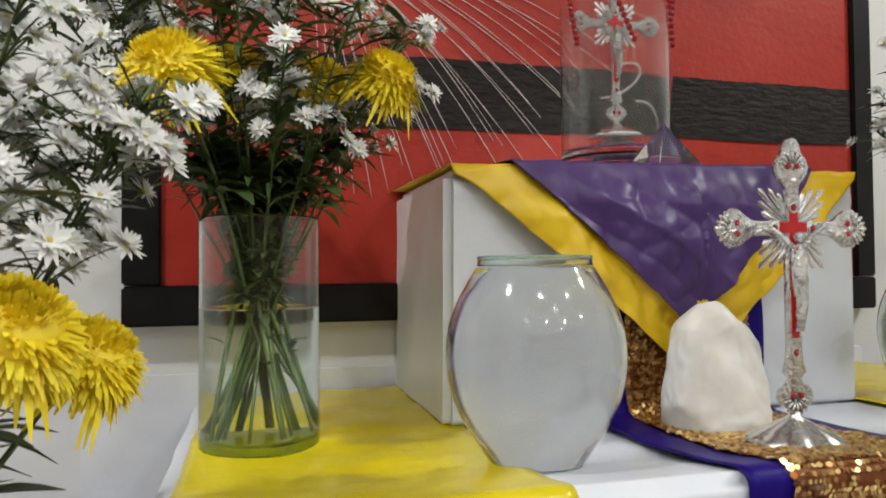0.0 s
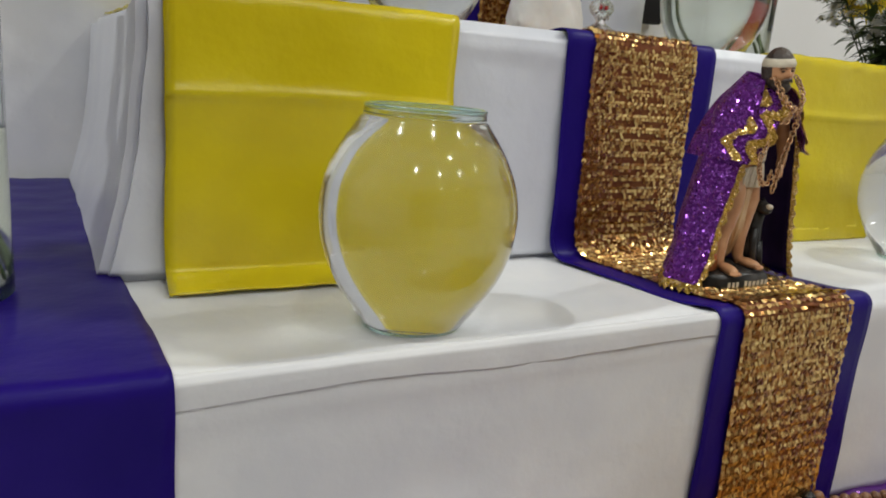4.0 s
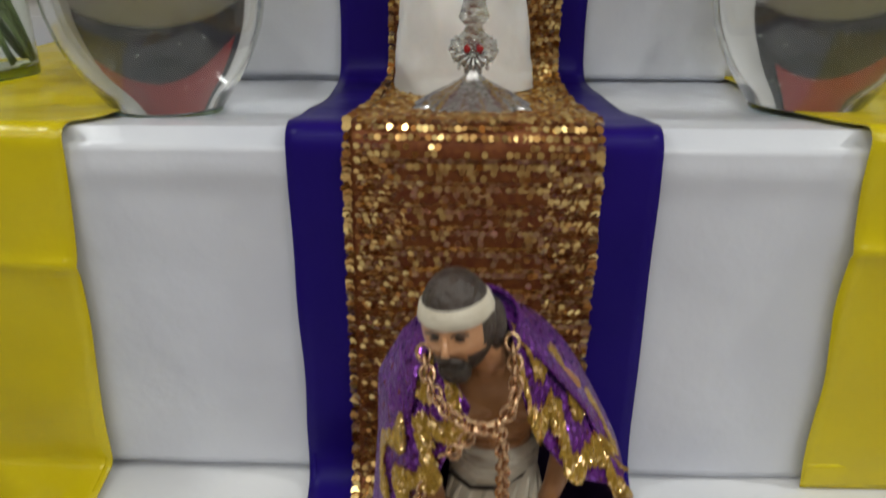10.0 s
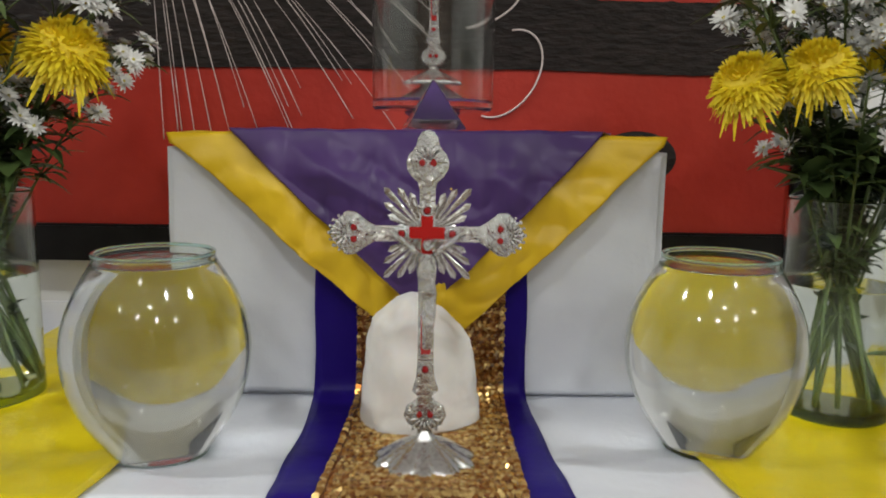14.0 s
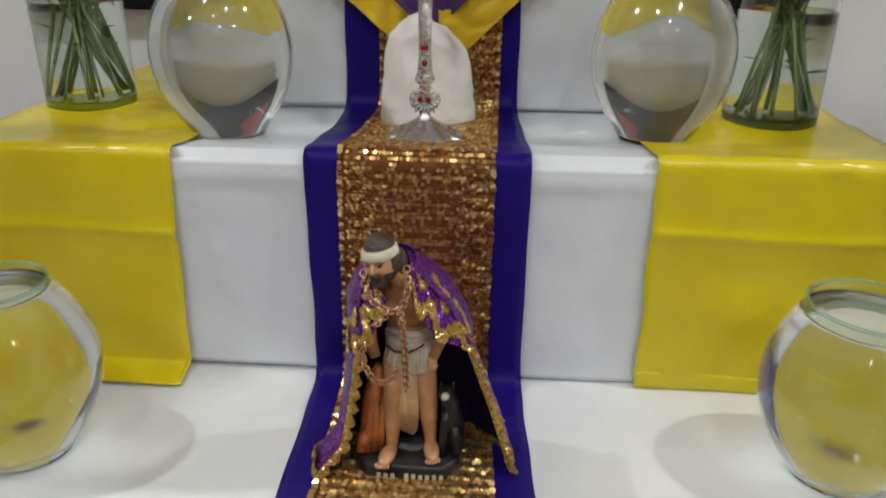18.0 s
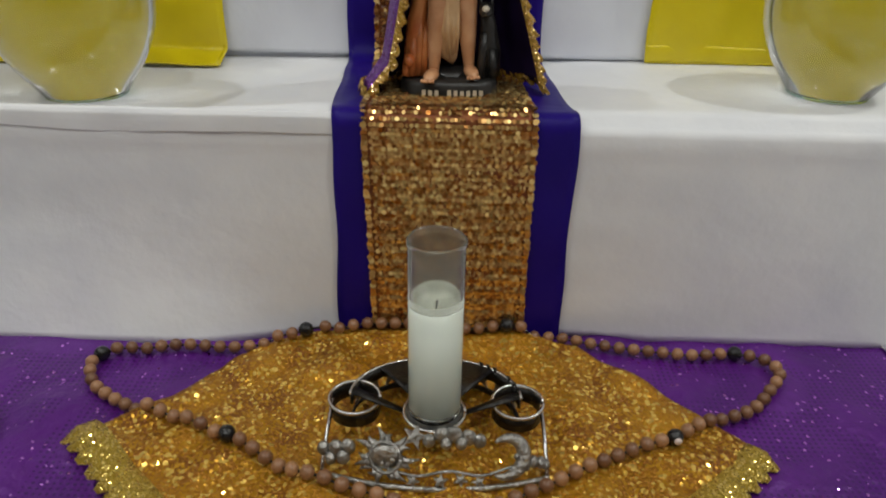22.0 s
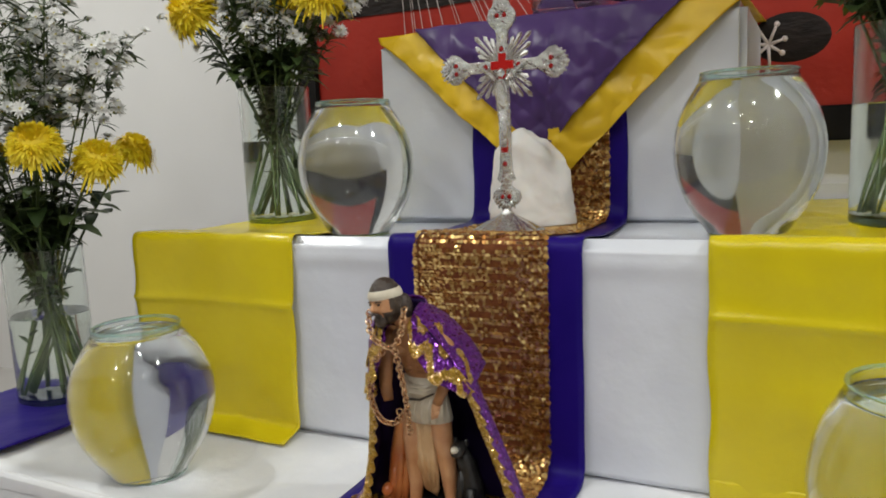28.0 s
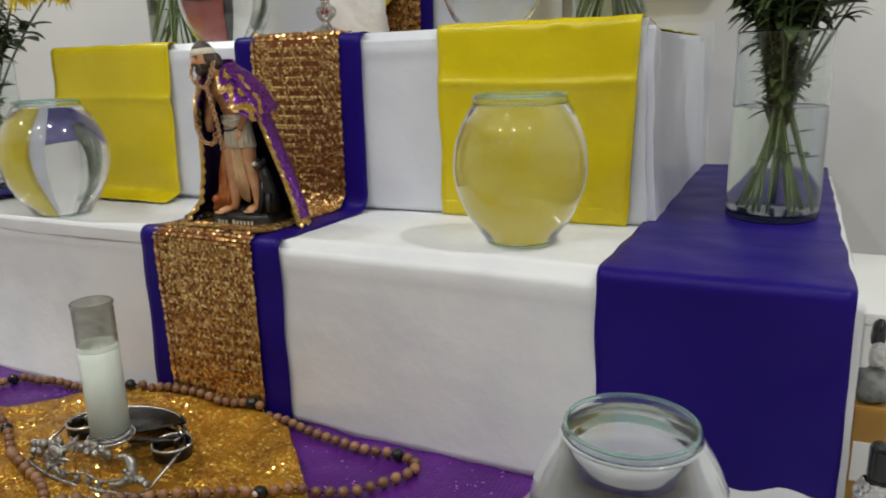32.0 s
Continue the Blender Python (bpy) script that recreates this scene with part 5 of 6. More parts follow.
LINK = link_mesh()
chain = thing("gold_chain", ST, "heavy gold coloured chain hanging round the neck of the statue", "chain")
for line in ([(-0.036, -0.068, 0.284), (-0.032, -0.076, 0.270), (-0.024, -0.080, 0.258), (-0.010, -0.081, 0.250), (0.000, -0.080, 0.248)],
             [(0.008, -0.064, 0.289), (0.010, -0.073, 0.274), (0.008, -0.078, 0.260), (0.000, -0.080, 0.248)],
             [(0.002, -0.080, 0.250), (0.005, -0.077, 0.228), (0.006, -0.070, 0.200), (0.006, -0.064, 0.170), (0.006, -0.060, 0.142)],
             [(-0.011, -0.080, 0.247), (-0.018, -0.082, 0.237), (-0.026, -0.078, 0.230)],
             [(-0.036, -0.072, 0.206), (-0.040, -0.069, 0.186), (-0.036, -0.068, 0.168), (-0.026, -0.066, 0.154), (-0.012, -0.062, 0.152), (-0.006, -0.062, 0.160), (-0.006, -0.062, 0.168)]):
    spots = along(line, 0.0052)
    for k, q in enumerate(spots):
        d = (spots[min(k + 1, len(spots) - 1)] - spots[max(k - 1, 0)])
        share("link", LINK, chain, Matrix.Translation(q) @ d.to_track_quat("X", "Y").to_matrix().to_4x4() @ pose(0, 0, 0, 90 * (k % 2) + 20, 0, 0))


# ---- cloths on the floor ----
silver_cloth = thing("silver_floor_cloth", (0, 0, 0), "silver grey satin cloth spread on the floor", "floor cloth")
sheet("cloth", lambda u, v: Vector((-1.25 + 2.5 * u, -0.95 + 0.93 * v, -0.014 + abs(ripple((u * 2.5, v, 0), 0.012, 0.16, 3)))), 90, 40, SILVER_SATIN, silver_cloth)


def purple_place(u, v):
    a = math.pi * (1 + u)
    x, y = 0.01 + (0.735 if math.cos(a) < 0 else 0.63) * v * math.cos(a), -0.004 + 0.49 * v * math.sin(a)
    return Vector((x, y, -0.0015 + abs(ripple((x, y, 0), 0.013, 0.10, 7)) * min(1, 4 * (1 - v) + 0.3)))


purple_cloth = thing("purple_floor_cloth", (0, 0, 0), "purple glitter cloth with a dotted weave and silver edge", "floor cloth")
sheet("cloth", purple_place, 110, 40, PURPLE_GLITTER, purple_cloth)
bm = bmesh.new()
prev = None
for i in range(241):
    p = purple_place(i / 240, 1.0)
    q = purple_place(i / 240, 1.028 + 0.008 * (i % 2))
    r = purple_place(i / 240, 0.985)
    row = [bm.verts.new(r + Vector((0, 0, 0.003))), bm.verts.new(p + Vector((0, 0, 0.005))), bm.verts.new(q + Vector((0, 0, 0.001)))]
    if prev:
        for k in range(2):
            bm.faces.new((prev[k], row[k], row[k + 1], prev[k + 1]))
    prev = row
ob = part("edge_trim", bm, glitter(material("silver_trim", (0.45, 0.45, 0.47), 0.35, 0.8, colour2=(0.62, 0.62, 0.64), scale=240, bump=0.8, bump_scale=350), 480, (0.9, 0.9, 0.92), 0.35), purple_cloth, "silver braided edge")
ob.modifiers.new("thickness", "SOLIDIFY").thickness = 0.002

MAT_EDGE = [(-0.020, -0.12, 0.12), (-0.042, -0.20, 0.20), (-0.085, -0.246, 0.240), (-0.175, -0.300, 0.330), (-0.235, -0.385, 0.385), (-0.595, -0.004, 0.020)]


def mat_edge(y):
    for (a, la, ra), (b, lb, rb) in zip(MAT_EDGE, MAT_EDGE[1:]):
        if y >= b:
            s = (a - y) / (a - b)
            return la + (lb - la) * s, ra + (rb - ra) * s
    return MAT_EDGE[-1][1:]


def mat_place(u, v):
    y = -0.020 - 0.575 * v
    a, b = mat_edge(y)
    x = a + (b - a) * u
    return Vector((x, y, 0.0085 + abs(ripple((x, y, 0), 0.019, 0.075, 12))))


gold_mat = thing("gold_altar_mat", (0, 0, 0), "gold glitter cloth with gold lace edging", "altar cloth")
sheet("cloth", mat_place, 70, 70, GOLD_GLITTER, gold_mat)
for end in (0, 1):
    bm = bmesh.new()
    prev = None
    out = Vector((-0.62 if end == 0 else 0.62, -0.62, 0))
    for i in range(73):
        v = 0.374 + 0.62 * i / 72
        p = mat_place(end, v)
        tooth = 0.017 + 0.013 * abs(math.sin(i * math.pi / 3))
        row = [bm.verts.new(p - out * 0.020 + Vector((0, 0, 0.003))), bm.verts.new(p + out * 0.004 + Vector((0, 0, 0.006))), bm.verts.new(p + out * tooth - Vector((0, 0, 0.003)))]
        if prev:
            for k in range(2):
                bm.faces.new((prev[k], row[k], row[k + 1], prev[k + 1]))
        prev = row
    ob = part("lace_edge", bm, MAT_TRIM, gold_mat, "scalloped gold metallic lace")
    ob.modifiers.new("thickness", "SOLIDIFY").thickness = 0.0025


# ---- large wooden rosary ----
def floor_height(x, y):
    """Height of the cloths under a place on the floor."""
    a, b = mat_edge(y)
    if a < x < b and -0.595 < y < -0.02:
        return 0.0085 + abs(ripple((x, y, 0), 0.019, 0.075, 12)) + 0.001
    return 0.001 + abs(ripple((x, y, 0), 0.013, 0.10, 7))


LOOP = [(-0.166, -0.036), (-0.240, -0.063), (-0.312, -0.070), (-0.386, -0.075), (-0.418, -0.082), (-0.431, -0.106), (-0.409, -0.150), (-0.353, -0.188), (-0.313, -0.206), (-0.251, -0.230), (-0.214, -0.247), (-0.186, -0.263), (-0.128, -0.298), (-0.079, -0.313), (-0.032, -0.326), (0.014, -0.351), (0.037, -0.370),
        (0.057, -0.349), (0.127, -0.308), (0.186, -0.273), (0.237, -0.246), (0.287, -0.225), (0.338, -0.193), (0.398, -0.164), (0.438, -0.122), (0.455, -0.098), (0.452, -0.067), (0.417, -0.052), (0.357, -0.055), (0.302, -0.050), (0.233, -0.040), (0.186, -0.029), (0.160, -0.026), (0.095, -0.021), (0.030, -0.021), (-0.039, -0.021), (-0.108, -0.025)]
rosary = thing("wooden_rosary", (0, 0, 0), "large rosary of round brown wooden beads and black beads", "rosary")
WOOD = bead_mesh("bead", 0.0084, WOOD_BEAD)
DARK = bead_mesh("black_bead", 0.0105, BLACK_BEAD, 0.9)
SPECIAL = [(-0.166, -0.036), (-0.428, -0.095), (-0.214, -0.247), (0.287, -0.225), (0.420, -0.052), (0.037, -0.370), (0.115, -0.022)]
spots = along([(x, y, 0) for x, y in LOOP], 0.0192, True)
cord = [(q.x, q.y, floor_height(q.x, q.y) + 0.0075) for q in spots]
part("cord", tube(cord + cord[:1], 0.0016, 6), BLACK_BEAD, rosary, "black cord")
for k, (x, y, z) in enumerate(cord[:-1]):
    special = any(math.hypot(x - a, y - b) < 0.0105 for a, b in SPECIAL)
    me = DARK if special else WOOD
    share("black_bead" if special else "bead", me, rosary, Matrix.Translation((x, y, z + 0.001)) @ pose(0, 0, 0, 70, 15 * (k % 5), 40 * k))
tail = [(0.037, -0.382 - 0.0195 * k) for k in range(1, 8)]
part("cord", tube([(x, y, floor_height(x, y) + 0.0075) for x, y in [(0.037, -0.37)] + tail], 0.0016, 6), BLACK_BEAD, rosary, "black cord")
for k, (x, y) in enumerate(tail):
    if k in (0, 1, 3, 4, 5):
        share("bead", WOOD if k else DARK, rosary, Matrix.Translation((x, y, floor_height(x, y) + 0.0085)) @ pose(0, 0, 0, 80, 0, 30 * k))
bm = bmesh.new()
fx, fy = 0.037, -0.53
box(bm, fx - 0.006, fx + 0.006, fy - 0.055, fy, 0.0145, 0.0205, 0.002)
box(bm, fx - 0.022, fx + 0.022, fy - 0.026, fy - 0.015, 0.0150, 0.0210, 0.002)
part("cross", bm, BLACK_BEAD, rosary, "small dark wooden cross", smooth=False)
bm = bmesh.new()
blob(bm, (0.289, -0.2355, floor_height(0.287, -0.225) + 0.0125), (0.0045, 0.0025, 0.0045), u=10, v=8)
part("white_mark", bm, WHITE_DRIP, rosary, "white mark on a black bead")


# ---- candle and its pewter holder ----
CX, CY = 0.016, -0.232
candle = thing("glass_candle", (CX, CY, 0.054), "tall white candle in a clear glass cylinder", "candle")
R = 0.0288
bm = lathe(crisp([(0.0004, 0), (R - 0.003, 0), (R, 0.003), (R, 0.142), (R - 0.0026, 0.142), (R - 0.0026, 0.010), (R - 0.005, 0.005), (0.0004, 0.004)]), 48)
bmesh.ops.recalc_face_normals(bm, faces=bm.faces)
part("glass", bm, GLASS, candle, "clear glass sleeve").visible_shadow = False
bm = lathe(crisp([(R, 0.1424), (R, 0.203), (R - 0.0008, 0.2065), (R + 0.0012, 0.209), (R + 0.0012, 0.2125), (R - 0.0006, 0.2145), (R - 0.0030, 0.2125), (R - 0.0034, 0.203), (R - 0.0028, 0.1424), (R, 0.1424)]), 48)
bmesh.ops.recalc_face_normals(bm, faces=bm.faces)
part("neck", bm, SMOKED, candle, "smoke-greyed upper glass with a rolled lip").visible_shadow = False
bm = lathe([(0.0004, 0.0045), (R - 0.0055, 0.0055), (R - 0.0022, 0.0105), (R - 0.0022, 0.150), (R - 0.0034, 0.1495), (R - 0.0042, 0.142), (R - 0.007, 0.1375), (0.012, 0.135), (0.0004, 0.134)], 48)
part("wax", bm, WAX, candle)
part("wick", tube([(0, 0, 0.133), (0.0004, 0, 0.138), (0.0012, 0.0006, 0.143)], 0.0009, 6), BLACK_BEAD, candle)


def holder():
    # darker metal for the back wall, tray, side cups and rim curls
    dark = material("dark_pewter", (0.05, 0.047, 0.044), 0.35, 0.9, colour2=(0.025, 0.024, 0.023), scale=60, bump=0.3, bump_scale=120)
    root = thing("candle_holder", (CX, CY, 0.012), "pewter candle holder with sun, moon and clouds", "candle holder")
    ring = lambda cx, cy, r, z, n=40: [(cx + r * math.cos(a), cy + r * math.sin(a), z) for a in np.linspace(0, 2 * math.pi, n)]
    bm = lathe([(0.0004, 0.0375), (0.032, 0.0375), (0.034, 0.041), (0.033, 0.039), (0.0004, 0.0405)], 40)
    cup = part("cup", bm, PEWTER, root)
    part("cup_ring", tube(ring(0, 0, 0.0335, 0.041), 0.0022, 8), SILVER_PLAIN, cup, "bright rim of the centre cup")
    for sx in (-0.092, 0.094):
        cy = 0.028
        bm = lathe([(0.0285, 0.014), (0.029, 0.022), (0.029, 0.034), (0.0275, 0.034), (0.0270, 0.022), (0.0265, 0.014), (0.0285, 0.014)], 36)
        bmesh.ops.translate(bm, vec=(sx, cy, 0), verts=bm.verts)
        side_cup = part("side_cup", bm, dark, root, "dark open side cup")
        part("side_ring", tube(ring(sx, cy, 0.029, 0.034), [0.0022] * 40, 8), SILVER_PLAIN, side_cup, "bright rim of a side cup")
    # pierced dark back wall, one curved band with stars
    for z0, z1, t in ((0.0, 0.007, 0.0), (0.022, 0.036, 0.0)):
        bm = bmesh.new()
        prev = None
        for i in range(41):
            a = math.pi * i / 40
            x, y = 0.098 * math.cos(a), 0.030 + 0.072 * math.sin(a)
            row = [bm.verts.new((x, y, z0)), bm.verts.new((x, y, z1))]
            if prev:
                bm.faces.new((prev[0], row[0], row[1], prev[1]))
            prev = row
        ob = part("back_band", bm, dark, root, "dark pewter back wall")
        ob.modifiers.new("thickness", "SOLIDIFY").thickness = 0.003

    part("back_edge", tube([(0.098 * math.cos(a), 0.030 + 0.072 * math.sin(a), 0.037) for a in np.linspace(0, math.pi, 41)], 0.0018, 7), SILVER_PLAIN, root, "bright top edge of the back wall")

    def star(x, y, z, r, turn=0.0, lean=0.0, pts=5):
        bm = bmesh.new()
        plate(bm, [(r * (1 if k % 2 == 0 else 0.42) * math.sin(math.pi * k / pts), r * (1 if k % 2 == 0 else 0.42) * math.cos(math.pi * k / pts)) for k in range(2 * pts)], 0.003)
        ob = part("star", bm, PEWTER, root, smooth=False)
        ob.matrix_local = Matrix.Translation((x, y, z)) @ pose(0, 0, 0, lean, 0, turn)

    for i in range(9):
        a = math.pi * (0.12 + 0.76 * i / 8)
        star(0.098 * math.cos(a), 0.030 + 0.072 * math.sin(a), 0.019, 0.015, math.degrees(a) - 90)
    # top tray
    bm = bmesh.new()
    prev = None
    for i in range(33):
        a = math.pi * i / 32
        row = [bm.verts.new((0.034 * math.cos(a), 0.034 * math.sin(a), 0.036)), bm.verts.new((0.097 * math.cos(a), 0.030 + 0.071 * math.sin(a), 0.036))]
        if prev and not (2 < i < 9) and not (24 < i < 31):
            bm.faces.new((prev[0], row[0], row[1], prev[1]))
        prev = row
    ob = part("tray", bm, dark, root, "dark pewter tray")
    ob.modifiers.new("thickness", "SOLIDIFY").thickness = 0.002
    # front relief, leaning forward: sun, star, clouds, moon
    def relief(x, w, out=0.0):
        return Vector((x, -0.078 + 0.020 * (x / 0.12) ** 2 + 0.514 * w - 0.857 * out, 0.003 + 0.857 * w + 0.514 * out))

    sx, sw = -0.049, 0.0300
    for k in range(14):
        a = 2 * math.pi * k / 14
        r = 0.029 if k % 2 else 0.036
        curl = 0.16 if k % 2 else -0.10
        ray = tube([relief(sx + 0.014 * math.cos(a), sw + 0.014 * math.sin(a)), relief(sx + 0.023 * math.cos(a + curl), sw + 0.022 * math.sin(a + curl), 0.002), relief(sx + r * math.cos(a), sw + r * 0.84 * math.sin(a))], [0.0048, 0.0036, 0.0006], 7)
        part("sun_ray", ray, PEWTER, root)
    bm = bmesh.new()
    blob(bm, relief(sx, sw, 0.001), (0.0165, 0.007, 0.0155), u=22, v=14)
    tube([relief(sx + 0.0160 * math.cos(a), sw + 0.0160 * math.sin(a), 0.004) for a in np.linspace(0, 6.283, 28)], 0.0020, 7, bm)
    for dx, dw, r in ((-0.005, 0.004, 0.0024), (0.005, 0.004, 0.0024), (0, -0.001, 0.0030), (-0.003, -0.0065, 0.0026), (0.003, -0.0065, 0.0026), (-0.008, -0.002, 0.003), (0.008, -0.002, 0.003)):
        blob(bm, relief(sx + dx, sw + dw, 0.0065), (r, 0.0020, r), u=8, v=6)
    part("sun", bm, PEWTER, root, "pewter sun in relief")

    def flat_star(x, w, r, turn):
        bm = bmesh.new()
        plate(bm, [(r * (1 if k % 2 == 0 else 0.42) * math.sin(math.pi * k / 5 + turn), r * (1 if k % 2 == 0 else 0.42) * math.cos(math.pi * k / 5 + turn)) for k in range(10)], 0.004)
        ob = part("star", bm, PEWTER, root, smooth=False)
        ob.matrix_local = Matrix.Translation(relief(x, w)) @ pose(0, 0, 0, -31, 0, 0)

    flat_star(-0.019, 0.054, 0.014, 0.3)
    for x, w, r, turn in ((0.009, 0.009, 0.0085, 0.1), (0.030, 0.010, 0.0080, 0.5), (0.049, 0.007, 0.0075, 0.9), (-0.020, 0.008, 0.0075, 0.4)):
        flat_star(x, w, r, turn)
    rng = random.Random(3)
    for puffs in (((-0.116, 0.026, 0.0085), (-0.102, 0.030, 0.0100), (-0.089, 0.034, 0.0095), (-0.094, 0.022, 0.0085), (-0.108, 0.018, 0.0075)),
                  ((-0.004, 0.050, 0.0080), (0.009, 0.056, 0.0095), (0.022, 0.057, 0.0105), (0.037, 0.053, 0.0100), (0.049, 0.049, 0.0085), (0.030, 0.048, 0.0075), (0.014, 0.048, 0.0075)),
                  ((0.098, 0.019, 0.0065), (0.106, 0.021, 0.0070), (0.114, 0.019, 0.0065), (0.120, 0.015, 0.0055))):
        bm = bmesh.new()
        for x, w, r in puffs:
            blob(bm, relief(x, w, rng.uniform(-0.001, 0.002)), (r * 0.85, 0.0065, r), u=14, v=10)
        part("cloud", bm, PEWTER, root, "pewter cloud in relief")
    bm = bmesh.new()
    arc = [relief(0.076 + 0.020 * math.cos(a), 0.030 + 0.020 * math.sin(a), 0.002) for a in np.linspace(-2.1, 2.15, 26)]
    tube(arc, [0.0012 + 0.0065 * math.sin(math.pi * k / 25) ** 0.8 for k in range(26)], 10, bm)
    blob(bm, relief(0.0875, 0.030, 0.005), (0.003, 0.003, 0.004), u=8, v=6)
    part("moon", bm, PEWTER, root, "pewter crescent moon in relief")
    part("front_rail", tube([relief(x, 0.0) for x in np.linspace(-0.118, 0.124, 24)], 0.0030, 8), PEWTER, root)
    part("front_rail", tube([relief(x, 0.016 + 0.003 * math.sin(x * 90)) for x in np.linspace(-0.075, 0.098, 24)], 0.0016, 7), PEWTER, root)
    for x in (-0.118, 0.122):
        part("side_bracket", tube([relief(x, 0.0), (x, -0.014, 0.020), (x * 0.985, 0.024, 0.034)], [0.0026, 0.0022, 0.0024], 7), SILVER_PLAIN, root)
    for a in (0.24, 0.95, 1.08, 1.22, 0.60, 0.42):
        x, y = 0.098 * math.cos(a * 0.8), 0.030 + 0.072 * math.sin(a * 0.8)
        part("rim_curl", tube([(x, y, 0.036), (x - 0.001, y, 0.040), (x - 0.004, y, 0.043)], [0.0028, 0.0022, 0.0008], 6), dark, root)


holder()


# ---- flowers ----
def petal(bm, base, out, up, length, width, curl, n=3, mat=0):
    """One narrow petal from base along out, bending towards up."""
    side = out.cross(up).normalized()
    prev = None
    for i in range(n + 1):
        s = i / n
        c = base + out * length * s + up * curl * s * s * length
        w = width * (0.55 + 0.9 * s - 1.15 * s ** 3 if i < n else 0.22)
        row = (bm.verts.new(c - side * w / 2 + up * 0.0008), bm.verts.new(c + side * w / 2 + up * 0.0008))
        if prev:
            bm.faces.new((prev[0], prev[1], row[1], row[0])).material_index = mat
        prev = row


def mum_mesh(seed):
    """A full domed yellow chrysanthemum head, opening along +z, outer petals drooping."""
    rng = random.Random(seed)
    bm = bmesh.new()
    n = 900
    for k in range(n):
        s = (k + 0.5) / n
        th = radians(8 + 100 * s ** 0.72) + rng.gauss(0, 0.09)
        ph = k * 2.39996 + rng.gauss(0, 0.05)
        out = Vector((math.sin(th) * math.cos(ph), math.sin(th) * math.sin(ph), math.cos(th)))
        flat = Vector((math.cos(ph), math.sin(ph), 0))
        if s < 0.35:
            bend, curl = -flat, 0.30 * rng.uniform(0.4, 1.2)
        else:
            bend, curl = Vector((0, 0, -1)), (0.10 + 0.55 * s) * rng.uniform(0.6, 1.2)
        bend = (bend - out * bend.dot(out)).normalized()
        ln = (0.019 + 0.018 * s) * rng.uniform(0.85, 1.12) * (1.45 if s > 0.94 and k % 3 == 0 else 1.0)
        petal(bm, out * 0.016 + Vector((0, 0, 0.004)), out, bend, ln, 0.0070, curl, 3)
    blob(bm, (0, 0, 0.002), (0.037, 0.037, 0.033), 0, None, 14, 10)
    blob(bm, (0, 0, -0.010), (0.008, 0.008, 0.008), 1, None, 10, 6)
    me = bpy.data.meshes.new("flower_head")
    bm.to_mesh(me)
    bm.free()
    me.materials.append(MUM)
    me.materials.append(STEM)
    return me


def aster_mesh(seed):
    """A small white daisy-like flower, opening along +z."""
    rng = random.Random(seed)
    bm = bmesh.new()
    n = 30
    for k in range(n):
        a = 2 * math.pi * k / n + rng.uniform(-0.08, 0.08)
        out = Vector((math.cos(a), math.sin(a), (0.1 if k % 2 else 0.7) + rng.uniform(-0.22, 0.25))).normalized()
        petal(bm, out * 0.003, out, (Vector((0, 0, 1)) - out * out.z).normalized(), (0.0145 if k % 2 else 0.0105) * rng.uniform(0.85, 1.15), 0.0056, rng.uniform(-0.25, 0.1), 2)
    blob(bm, (0, 0, 0.001), (0.0042, 0.0042, 0.0026), 1, None, 10, 6)
    blob(bm, (0, 0, -0.0025), (0.003, 0.003, 0.004), 2, None, 8, 6)
    me = bpy.data.meshes.new("blossom")
    bm.to_mesh(me)
    bm.free()
    for m in (ASTER, ASTER_EYE, STEM):
        me.materials.append(m)
    return me


MUMS = [mum_mesh(k) for k in range(3)]
ASTERS = [aster_mesh(k) for k in range(4)]


def leaf(bm, base, way, length, width, droop):
    up = Vector((0, 0, 1))
    side = way.cross(up)
    side = side.normalized() if side.length > 1e-3 else Vector((1, 0, 0))
    prev = None
    for i in range(5):
        s = i / 4
        c = base + way * length * s - up * droop * length * s * s
        w = width * math.sin(math.pi * (0.10 + 0.86 * s)) * 0.5
        row = (bm.verts.new(c - side * w + up * w * 0.35), bm.verts.new(c), bm.verts.new(c + side * w + up * w * 0.35))
        if prev:
            bm.faces.new((prev[0], prev[1], row[1], row[0]))
            bm.faces.new((prev[1], prev[2], row[2], row[1]))
        prev = row


def bezier(a, b, c, n=12):
    return [a * (1 - s) ** 2 + b * 2 * s * (1 - s) + c * s * s for s in (k / n for k in range(n + 1))]


def lift_frame(place, way, spin):
    return Matrix.Translation(place) @ way.to_track_quat("Z", "Y").to_matrix().to_4x4() @ pose(0, 0, 0, 0, 0, spin)


